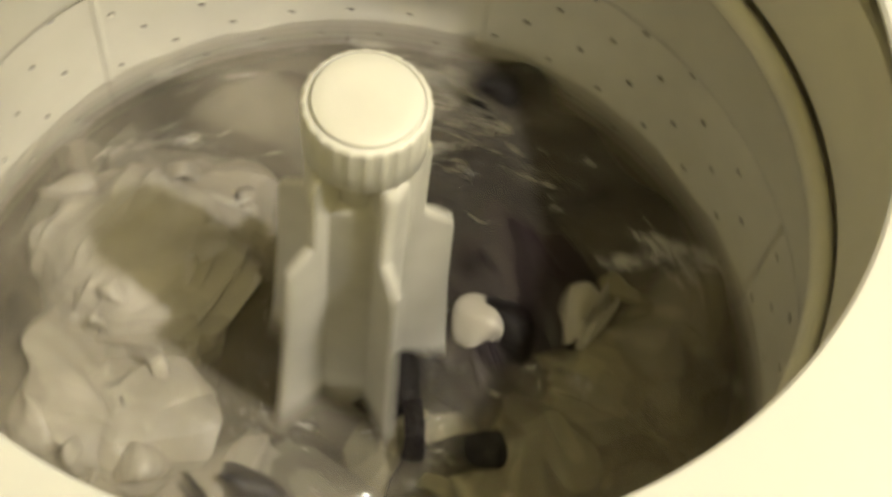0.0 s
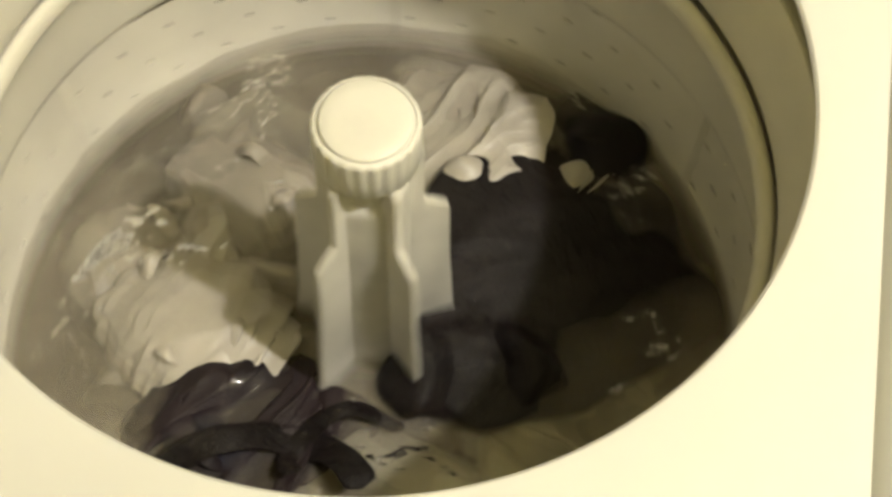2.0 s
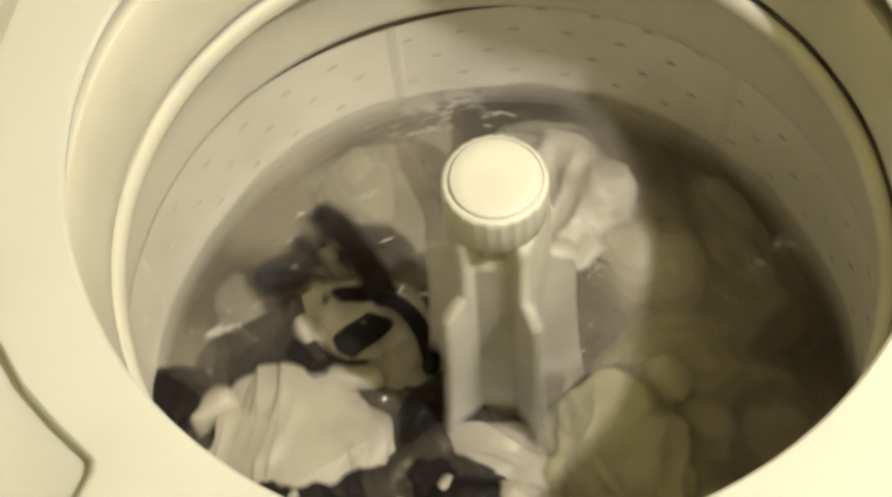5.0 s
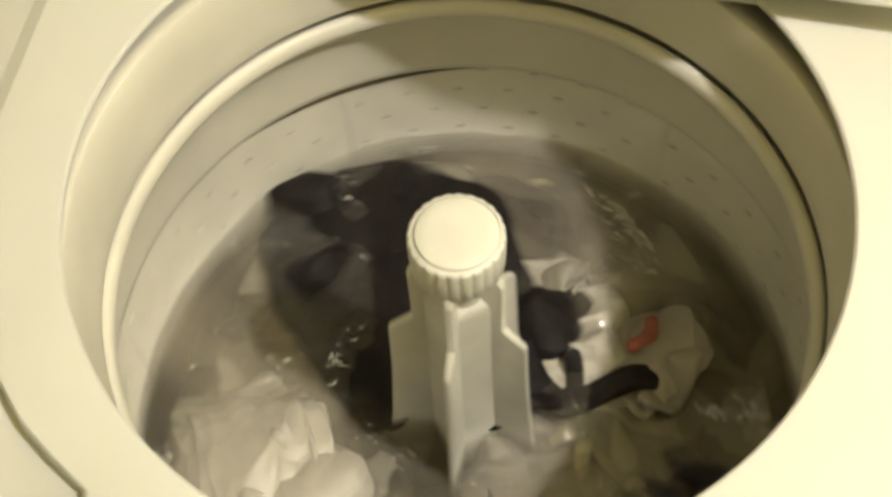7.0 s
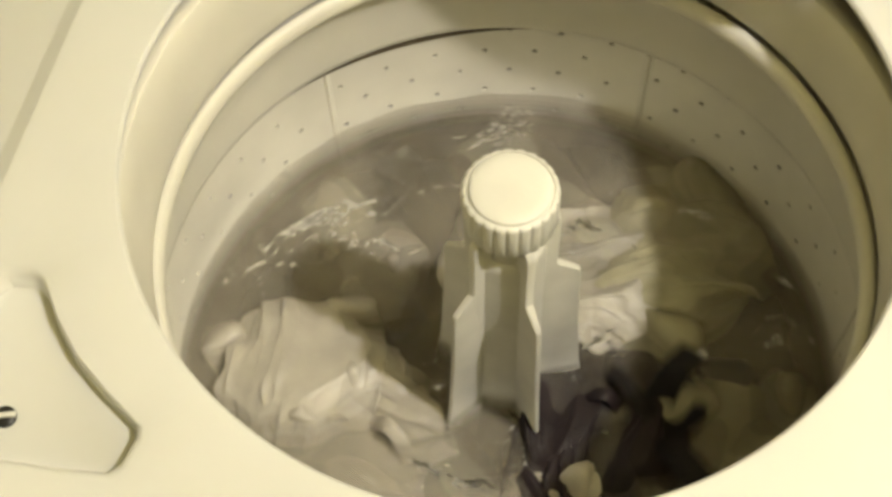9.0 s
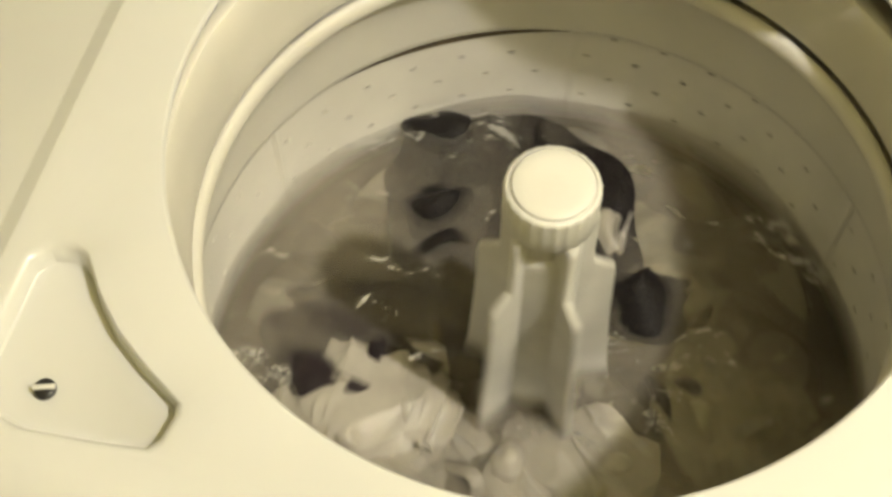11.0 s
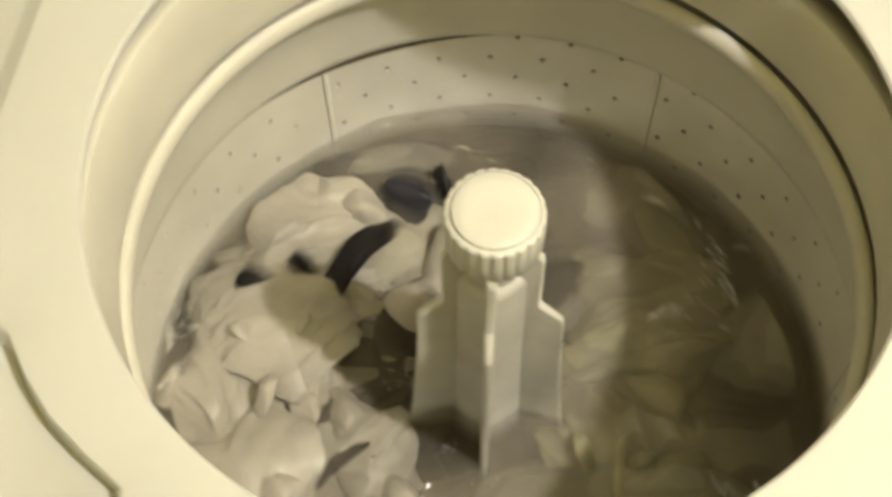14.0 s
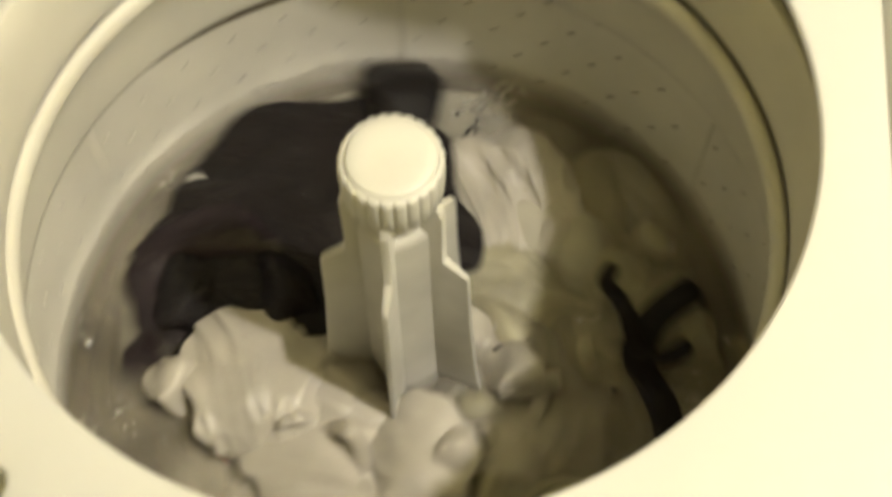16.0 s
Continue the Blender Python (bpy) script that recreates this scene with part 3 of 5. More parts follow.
def sock(name, label, length, r, seed, mat):
    g = new(name)
    tagged(g, label, "sock", "wet laundry in the basket")
    cloth_part("foot", crumpled_tube(length, r, r * 0.75, seed, 1.3, 0.6, start=(-length / 2, 0, 0)), mat, g)
    part("cuff", crumpled_tube(length * 0.14, r * 1.10, r * 1.06, seed + 1, 0.1, 0.6, 10, 28, start=(-length / 2 - 0.002, 0, 0)), mat, g)
    return g


def strap(name, label, length, seed, mat):
    g = new(name)
    tagged(g, label, "strap", "wet laundry in the basket")
    part("band", crumpled_tube(length, 0.012, 0.010, seed, 2.0, 0.35, start=(-length / 2, -0.02, 0.004), ends=30.0), mat, g)
    part("loop", crumpled_tube(length * 0.7, 0.007, 0.006, seed + 1, -2.4, 0.4, start=(-length / 3, 0.015, 0.006), ends=30.0), mat, g)
    return g


white_shirt = shirt("shirt", "crumpled wet white cotton shirt floating in the wash", 0.145, 0.13, 11, CLOTH_WHITE)
vest = shirt("vest", "crumpled wet white undershirt drifting in murky water", 0.13, 0.115, 23, CLOTH_WHITE, 0.05)
white_sock = sock("sock", "long wet white sock lying in the water", 0.10, 0.020, 31, CLOTH_WHITE)
khaki_trousers = trousers("trousers", "wet khaki cotton trousers sunk in murky water", 0.16, 0.14, 42, CLOTH_TAN)
khaki_shirt = shirt("khaki_shirt", "crumpled wet khaki shirt half under the water", 0.14, 0.12, 53, CLOTH_TAN)
black_trousers = trousers("black_trousers", "soaked black trousers spread under the water surface", 0.225, 0.20, 64, CLOTH_DARK, 0.12, 0.30)
dark_shirt = shirt("dark_shirt", "soaked dark aubergine cotton shirt below the surface", 0.15, 0.13, 203, CLOTH_PLUM)
navy_sock = sock("navy_sock", "bunched dark navy sock in the wash water", 0.065, 0.022, 75, CLOTH_NAVY)
grey_shirt = shirt("grey_shirt", "wet greyish cotton shirt below the water surface", 0.14, 0.12, 86, CLOTH_GREY)
black_strap = strap("strap", "looped wet black fabric strap in the wash", 0.165, 97, CLOTH_DARK)
trimmed_towel = towel("hand_towel", "wet off-white hand towel with faded red trim", 0.095, 0.08, 108, CLOTH_GREY, CLOTH_RED)
white_towel = towel("towel", "thick crumpled wet white towel above the water", 0.135, 0.12, 119, CLOTH_WHITE)
washcloth = towel("washcloth", "small folded wet cream washcloth beside the agitator", 0.095, 0.085, 130, CLOTH_WHITE)

pillowcase = towel("pillowcase", "large wet khaki pillowcase drifting under the surface", 0.17, 0.15, 141, CLOTH_TAN)
cream_sheet = towel("cream_sheet", "wet cream cotton sheet drifting under the surface", 0.16, 0.15, 152, CLOTH_WHITE)


def sunken_sheet():
    """The rest of the load: one big sheet that lies bunched under the surface all round the agitator."""
    g = new("bed_sheet")
    tagged(g, "bunched greyish bed sheet sunk under the wash water", "bed sheet", "wet laundry in the basket")
    bm = bmesh.new()
    rng = random.Random(7)
    waves = fold_set(rng, 0.16, 6, 1.2)
    rings, steps = [], 150
    for j in range(44):
        r = 0.045 + 0.190 * j / 43
        ring = []
        for i in range(steps):
            a = math.tau * i / steps
            p = Vector((r * math.cos(a), r * math.sin(a), 0))
            s = ripple(p, waves)
            s.z += 0.030 * noise.noise(p * 11) - 0.368 + 0.015 * r / 0.2
            l = math.hypot(s.x, s.y)
            if l > 0.243 or l < 0.04:
                f = min(0.243, max(0.04, l)) / l
                s.x, s.y = s.x * f, s.y * f
            ring.append(bm.verts.new(s))
        rings.append(ring)
    for p, q in zip(rings, rings[1:]):
        for i in range(steps):
            j = (i + 1) % steps
            bm.faces.new((p[i], p[j], q[j], q[i]))
    cloth_part("sheet", bm, CLOTH_DIM, g)
    g.location = (AX, AY, 0)
    return g


bed_sheet = sunken_sheet()


# ---- ceiling lamp body ----
def ceiling_lamp():
    l = new("ceiling_lamp")
    tagged(l, "small round ceiling lamp with warm glowing bulb", "lamp")
    bm = bmesh.new()
    lathe(bm, [(0.001, 1.55), (0.09, 1.55), (0.085, 1.53), (0.02, 1.52), (0.02, 1.462), (0.001, 1.462)], 40, LAMP.x, LAMP.y)
    part("fitting", bm, PLASTIC, l)


ceiling_lamp()


def swirl(angle, radius, z, yaw, tilt, sink=0.023):
    """A pose on a circle round the agitator: degrees, metres."""
    a = radians(angle)
    return pose(AX + radius * math.cos(a), AY + radius * math.sin(a), z - sink, tilt, tilt * 0.6, yaw)


def motions():
    walk(agit, [
        (0.00, pose(AX, AY, 0, 0, 0, -55.0)),
        (0.30, pose(AX, AY, 0, 0, 0, -125.5)),
        (0.50, pose(AX, AY, 0, 0, 0, -71.0)),
        (0.80, pose(AX, AY, 0, 0, 0, -15.9)),
        (1.00, pose(AX, AY, 0, 0, 0, -51.0)),
        (1.30, pose(AX, AY, 0, 0, 0, -90.0)),
        (1.50, pose(AX, AY, 0, 0, 0, -21.0)),
        (1.80, pose(AX, AY, 0, 0, 0, 9.8)),
        (2.00, pose(AX, AY, 0, 0, 0, -46.0)),
        (2.30, pose(AX, AY, 0, 0, 0, -89.5)),
        (2.50, pose(AX, AY, 0, 0, 0, -19.0)),
        (2.80, pose(AX, AY, 0, 0, 0, -4.4)),
        (3.00, pose(AX, AY, 0, 0, 0, -56.0)),
        (3.30, pose(AX, AY, 0, 0, 0, -30.0)),
        (3.60, pose(AX, AY, 0, 0, 0, -110.0)),
        (3.90, pose(AX, AY, 0, 0, 0, -30.0)),
        (4.20, pose(AX, AY, 0, 0, 0, -110.0)),
        (4.50, pose(AX, AY, 0, 0, 0, -30.0)),
        (4.80, pose(AX, AY, 0, 0, 0, -110.0)),
        (5.10, pose(AX, AY, 0, 0, 0, -30.0)),
        (5.50, pose(AX, AY, 0, 0, 0, -43.0)),
        (5.80, pose(AX, AY, 0, 0, 0, 1.7)),
        (6.00, pose(AX, AY, 0, 0, 0, -22.0)),
        (6.30, pose(AX, AY, 0, 0, 0, -106.3)),
        (6.50, pose(AX, AY, 0, 0, 0, -57.0)),
        (6.80, pose(AX, AY, 0, 0, 0, -34.0)),
        (7.00, pose(AX, AY, 0, 0, 0, -91.0)),
        (7.30, pose(AX, AY, 0, 0, 0, -110.1)),
        (7.50, pose(AX, AY, 0, 0, 0, -27.0)),
        (7.80, pose(AX, AY, 0, 0, 0, 1.5)),
        (8.00, pose(AX, AY, 0, 0, 0, -49.0)),
        (8.30, pose(AX, AY, 0, 0, 0, -104.1)),
        (8.50, pose(AX, AY, 0, 0, 0, -46.0)),
        (8.80, pose(AX, AY, 0, 0, 0, -19.0)),
        (9.00, pose(AX, AY, 0, 0, 0, -54.0)),
        (9.30, pose(AX, AY, 0, 0, 0, -30.0)),
        (9.60, pose(AX, AY, 0, 0, 0, -110.0)),
        (9.90, pose(AX, AY, 0, 0, 0, -30.0)),
        (10.20, pose(AX, AY, 0, 0, 0, -110.0)),
        (10.50, pose(AX, AY, 0, 0, 0, -30.0)),
        (10.80, pose(AX, AY, 0, 0, 0, -110.0)),
        (11.10, pose(AX, AY, 0, 0, 0, -30.0)),
        (11.50, pose(AX, AY, 0, 0, 0, -52.0)),
        (11.80, pose(AX, AY, 0, 0, 0, -31.0)),
        (12.00, pose(AX, AY, 0, 0, 0, -83.0)),
        (12.30, pose(AX, AY, 0, 0, 0, -111.0)),
        (12.50, pose(AX, AY, 0, 0, 0, -22.0)),
        (12.80, pose(AX, AY, 0, 0, 0, 6.7)),
        (13.00, pose(AX, AY, 0, 0, 0, -18.0)),
        (13.30, pose(AX, AY, 0, 0, 0, -106.8)),
        (13.50, pose(AX, AY, 0, 0, 0, -64.0)),
        (13.80, pose(AX, AY, 0, 0, 0, -5.7)),
        (14.00, pose(AX, AY, 0, 0, 0, -12.0)),
        (14.30, pose(AX, AY, 0, 0, 0, -91.3)),
        (14.50, pose(AX, AY, 0, 0, 0, -53.0)),
        (14.80, pose(AX, AY, 0, 0, 0, -3.0)),
        (15.00, pose(AX, AY, 0, 0, 0, -56.0)),
        (15.30, pose(AX, AY, 0, 0, 0, -114.2)),
        (15.50, pose(AX, AY, 0, 0, 0, -81.0)),
        (15.80, pose(AX, AY, 0, 0, 0, -9.4)),
        (16.00, pose(AX, AY, 0, 0, 0, -22.0)),
    ])
    # the basket creeps round, stroke by stroke
    turns = ((0.0, 262), (1.0, 210), (2.0, 158), (2.9, 108), (3.05, 106), (4.0, 55), (5.0, -2), (6.05, -65), (6.15, -67), (7.0, -118), (8.25, -186), (8.33, -189), (8.47, -193), (8.53, -194.5), (8.87, -222),
             (9.05, -225), (10.0, -274), (11.0, -324), (12.0, -373), (13.0, -423), (13.95, -471), (14.05, -473.5), (14.45, -493), (14.55, -495.5), (14.95, -519), (15.05, -521.5), (15.5, -541), (16.0, -564))
    walk(wash_basket, [(t, pose(AX, AY, 0, 0, 0, a - 106.3)) for t, a in turns])
    walk(bed_sheet, [(0.5 * k, pose(AX, AY, 0, 0, 0, 38 * math.sin(2.3 * k))) for k in range(33)])
    walk(pillowcase, [(0.5 * k, swirl(-38 + 24 * math.sin(1.9 * k), 0.150 + 0.012 * math.sin(1.1 * k), -0.326 + 0.004 * math.sin(2.7 * k), 40 + 35 * math.sin(1.9 * k + 0.6), 5)) for k in range(33)])
    walk(cream_sheet, [(0.5 * k, swirl(-140 + 26 * math.sin(2.2 * k + 1), 0.150 + 0.012 * math.sin(1.3 * k), -0.328 + 0.005 * math.sin(2.1 * k), 110 + 35 * math.sin(2.2 * k + 1.5), -5)) for k in range(33)])
    # the level sloshes up and down a little while the surface drifts round
    levels = (0.002, -0.002, 0, 0.003, 0.002, 0.003, 0.006, 0.004, 0, 0.002, -0.003, -0.010, 0.007, 0.002, 0.004, -0.006, -0.006, -0.006, 0.003, 0, 0.002, 0, 0.005, 0.007, 0, -0.006, -0.003, -0.004, -0.002, -0.004, -0.002, -0.012, -0.010)
    walk(wash_water, [(0.5 * k, pose(AX, AY, levels[k], 0, 0, 24 * k + 14 * (k % 2))) for k in range(33)])
    walk(white_shirt, [
        (0.00, swirl(165, 0.149, -0.295, 0, 0)), (0.25, swirl(171, 0.164, -0.301, 15, 5)), (0.50, swirl(178, 0.178, -0.295, 27, 9)), (0.75, swirl(187, 0.157, -0.306, 36, 11)),
        (1.00, swirl(196, 0.136, -0.305, 40, 12)), (1.25, swirl(198, 0.133, -0.306, 35, 10)), (1.50, swirl(200, 0.131, -0.295, 26, 7)), (1.75, swirl(194, 0.128, -0.301, 12, 2)),
        (2.00, swirl(189, 0.126, -0.295, 0, -3)), (2.25, swirl(171, 0.152, -0.306, -15, -8)), (2.50, swirl(154, 0.178, -0.305, -25, -11)), (2.75, swirl(176, 0.167, -0.306, -1, -12)),
        (3.00, swirl(198, 0.156, -0.295, 25, -11)), (3.42, swirl(216, 0.156, -0.298, 54, -5)), (3.83, swirl(180, 0.155, -0.300, 31, 3)), (4.25, swirl(216, 0.155, -0.301, 48, 10)),
        (4.67, swirl(180, 0.155, -0.300, 4, 12)), (5.08, swirl(215, 0.155, -0.298, 19, 8)), (5.50, swirl(197, 0.154, -0.295, 7, 1)), (5.75, swirl(213, 0.125, -0.306, 26, -4)),
        (6.00, swirl(228, 0.095, -0.305, 48, -8)), (6.25, swirl(217, 0.123, -0.306, 50, -11)), (6.50, swirl(206, 0.150, -0.295, 48, -12)), (6.75, swirl(204, 0.164, -0.301, 50, -11)),
        (7.00, swirl(203, 0.178, -0.295, 46, -7)), (7.25, swirl(190, 0.178, -0.314, 28, -3)), (7.50, swirl(177, 0.178, -0.320, 8, 2)), (7.75, swirl(184, 0.178, -0.314, 4, 7)),
        (8.00, swirl(191, 0.178, -0.295, 2, 10)), (8.25, swirl(188, 0.143, -0.306, -3, 12)), (8.50, swirl(185, 0.109, -0.305, -2, 11)), (8.75, swirl(189, 0.131, -0.306, 9, 9)),
        (9.00, swirl(193, 0.153, -0.295, 22, 5)), (9.42, swirl(211, 0.149, -0.298, 50, -4)), (9.83, swirl(174, 0.145, -0.300, 26, -10)), (10.25, swirl(209, 0.142, -0.301, 42, -12)),
        (10.67, swirl(173, 0.138, -0.300, -2, -8)), (11.08, swirl(208, 0.134, -0.298, 13, -0)), (11.50, swirl(189, 0.131, -0.295, 2, 8)), (11.67, swirl(141, 0.124, -0.304, -29, 10)),
        (11.83, swirl(93, 0.117, -0.307, -59, 11)), (12.00, swirl(45, 0.111, -0.305, -88, 12)), (12.17, swirl(95, 0.133, -0.307, -44, 12)), (12.33, swirl(145, 0.156, -0.304, -1, 10)),
        (12.50, swirl(194, 0.178, -0.295, 40, 8)), (12.75, swirl(209, 0.133, -0.306, 53, 4)), (13.00, swirl(224, 0.088, -0.305, 61, -1)), (13.25, swirl(205, 0.133, -0.306, 39, -6)),
        (13.50, swirl(185, 0.178, -0.295, 14, -10)), (13.75, swirl(176, 0.178, -0.301, -3, -12)), (14.00, swirl(167, 0.178, -0.295, -16, -12)), (14.25, swirl(177, 0.172, -0.301, -11, -9)),
        (14.50, swirl(186, 0.166, -0.295, -1, -6)), (14.75, swirl(178, 0.156, -0.301, 1, -1)), (15.00, swirl(170, 0.147, -0.295, 6, 4)), (15.25, swirl(172, 0.158, -0.301, 17, 9)),
        (15.50, swirl(174, 0.169, -0.295, 25, 11)), (15.75, swirl(187, 0.131, -0.301, 37, 12)), (16.00, swirl(200, 0.094, -0.295, 43, 11)),
    ])
    walk(vest, [
        (0.00, swirl(-166, 0.145, -0.303, 84, 12)), (0.25, swirl(-151, 0.122, -0.309, 98, 12)), (0.50, swirl(-135, 0.099, -0.303, 107, 10)), (0.75, swirl(-159, 0.111, -0.309, 83, 6)),
        (1.00, swirl(-183, 0.123, -0.303, 55, 2)), (1.25, swirl(-170, 0.153, -0.309, 54, -3)), (1.50, swirl(-158, 0.182, -0.303, 56, -8)), (1.75, swirl(-174, 0.182, -0.309, 41, -11)),
        (2.00, swirl(-190, 0.182, -0.303, 31, -12)), (2.25, swirl(-186, 0.182, -0.304, 41, -11)), (2.50, swirl(-182, 0.182, -0.293, 54, -8)), (2.75, swirl(-194, 0.182, -0.311, 55, -4)),
        (3.00, swirl(-206, 0.182, -0.318, 54, 1)), (3.42, swirl(-167, 0.166, -0.317, 85, 9)), (3.83, swirl(-182, 0.151, -0.315, 62, 12)), (4.25, swirl(-126, 0.135, -0.311, 88, 9)),
        (4.67, swirl(-141, 0.119, -0.307, 66, 2)), (5.08, swirl(-84, 0.104, -0.300, 113, -6)), (5.50, swirl(-81, 0.088, -0.293, 130, -11)), (5.75, swirl(-134, 0.112, -0.311, 100, -12)),
        (6.00, swirl(-187, 0.136, -0.318, 68, -11)), (6.25, swirl(-180, 0.159, -0.317, 76, -7)), (6.50, swirl(-173, 0.182, -0.303, 79, -3)), (6.75, swirl(-176, 0.169, -0.317, 70, 2)),
        (7.00, swirl(-179, 0.157, -0.318, 57, 7)), (7.25, swirl(-198, 0.160, -0.317, 33, 10)), (7.50, swirl(-216, 0.164, -0.303, 12, 12)), (7.75, swirl(-189, 0.150, -0.309, 29, 11)),
        (8.00, swirl(-162, 0.136, -0.303, 52, 9)), (8.25, swirl(-183, 0.159, -0.317, 44, 4)), (8.50, swirl(-203, 0.182, -0.318, 39, -1)), (8.75, swirl(-172, 0.151, -0.317, 72, -5)),
        (9.00, swirl(-141, 0.121, -0.303, 103, -9)), (9.42, swirl(-121, 0.119, -0.306, 119, -12)), (9.83, swirl(-155, 0.118, -0.308, 82, -9)), (10.25, swirl(-117, 0.116, -0.309, 93, -1)),
        (10.67, swirl(-151, 0.114, -0.308, 58, 7)), (11.08, swirl(-113, 0.113, -0.306, 91, 12)), (11.50, swirl(-129, 0.111, -0.303, 95, 11)), (11.75, swirl(-128, 0.105, -0.317, 106, 8)),
        (12.00, swirl(-126, 0.099, -0.318, 114, 3)), (12.25, swirl(-133, 0.113, -0.317, 112, -2)), (12.50, swirl(-140, 0.127, -0.303, 103, -6)), (12.75, swirl(-157, 0.150, -0.317, 83, -10)),
        (13.00, swirl(-173, 0.172, -0.318, 61, -12)), (13.25, swirl(-179, 0.150, -0.311, 46, -12)), (13.50, swirl(-185, 0.128, -0.293, 35, -9)), (13.75, swirl(-180, 0.155, -0.299, 36, -5)),
        (14.00, swirl(-175, 0.182, -0.293, 43, -0)), (14.25, swirl(-163, 0.168, -0.299, 60, 5)), (14.50, swirl(-151, 0.155, -0.293, 79, 9)), (14.75, swirl(-156, 0.137, -0.299, 85, 11)),
        (15.00, swirl(-162, 0.120, -0.293, 87, 12)), (15.25, swirl(-168, 0.151, -0.299, 85, 10)), (15.50, swirl(-174, 0.182, -0.293, 78, 7)), (15.75, swirl(-148, 0.141, -0.299, 90, 2)),
        (16.00, swirl(-122, 0.099, -0.293, 99, -3)),
    ])
    walk(white_sock, [
        (0.00, swirl(36, 0.132, -0.301, 152, 6)), (0.25, swirl(56, 0.154, -0.307, 160, 1)), (0.50, swirl(76, 0.177, -0.301, 165, -4)), (0.75, swirl(60, 0.133, -0.315, 144, -8)),
        (1.00, swirl(45, 0.088, -0.316, 124, -11)), (1.25, swirl(60, 0.135, -0.315, 132, -12)), (1.50, swirl(75, 0.182, -0.301, 145, -11)), (1.75, swirl(67, 0.186, -0.307, 146, -8)),
        (2.00, swirl(60, 0.190, -0.301, 150, -3)), (2.25, swirl(83, 0.190, -0.315, 178, 2)), (2.50, swirl(106, 0.190, -0.316, 203, 6)), (2.75, swirl(116, 0.171, -0.322, 214, 10)),
        (3.00, swirl(125, 0.152, -0.316, 219, 12)), (3.42, swirl(148, 0.158, -0.319, 223, 10)), (3.83, swirl(116, 0.165, -0.321, 182, 4)), (4.25, swirl(156, 0.171, -0.322, 204, -5)),
        (4.67, swirl(124, 0.177, -0.321, 186, -11)), (5.08, swirl(165, 0.184, -0.319, 233, -12)), (5.50, swirl(151, 0.190, -0.316, 237, -7)), (5.75, swirl(134, 0.187, -0.315, 227, -2)),
        (6.00, swirl(117, 0.183, -0.301, 212, 3)), (6.25, swirl(134, 0.186, -0.315, 218, 7)), (6.50, swirl(151, 0.190, -0.316, 221, 11)), (6.75, swirl(115, 0.171, -0.322, 184, 12)),
        (7.00, swirl(78, 0.152, -0.316, 149, 11)), (7.25, swirl(100, 0.171, -0.322, 162, 8)), (7.50, swirl(122, 0.190, -0.316, 181, 4)), (7.75, swirl(92, 0.165, -0.315, 165, -1)),
        (8.00, swirl(62, 0.139, -0.301, 153, -6)), (8.25, swirl(94, 0.150, -0.307, 186, -10)), (8.50, swirl(125, 0.162, -0.301, 218, -12)), (8.75, swirl(123, 0.155, -0.307, 219, -12)),
        (9.00, swirl(121, 0.148, -0.301, 216, -10)), (9.42, swirl(130, 0.147, -0.304, 209, -3)), (9.83, swirl(85, 0.146, -0.306, 158, 5)), (10.25, swirl(111, 0.146, -0.307, 171, 11)),
        (10.67, swirl(66, 0.145, -0.306, 143, 11)), (11.08, swirl(93, 0.144, -0.304, 179, 6)), (11.50, swirl(66, 0.144, -0.301, 173, -2)), (11.67, swirl(124, 0.125, -0.306, 219, -5)),
        (11.83, swirl(182, 0.107, -0.306, 263, -8)), (12.00, swirl(239, 0.088, -0.301, 304, -10)), (12.25, swirl(182, 0.109, -0.307, 254, -12)), (12.50, swirl(124, 0.130, -0.301, 200, -12)),
        (12.75, swirl(93, 0.153, -0.307, 167, -9)), (13.00, swirl(63, 0.176, -0.301, 137, -5)), (13.25, swirl(94, 0.169, -0.307, 157, -0)), (13.50, swirl(125, 0.163, -0.301, 183, 5)),
        (13.75, swirl(124, 0.147, -0.307, 190, 9)), (14.00, swirl(124, 0.132, -0.301, 199, 11)), (14.25, swirl(167, 0.110, -0.302, 242, 12)), (14.50, swirl(210, 0.088, -0.291, 282, 10)),
        (14.75, swirl(166, 0.121, -0.302, 251, 7)), (15.00, swirl(122, 0.154, -0.301, 216, 2)), (15.25, swirl(121, 0.159, -0.307, 208, -3)), (15.50, swirl(120, 0.164, -0.301, 197, -8)),
        (15.75, swirl(67, 0.126, -0.307, 147, -11)), (16.00, swirl(14, 0.088, -0.301, 100, -12)),
    ])
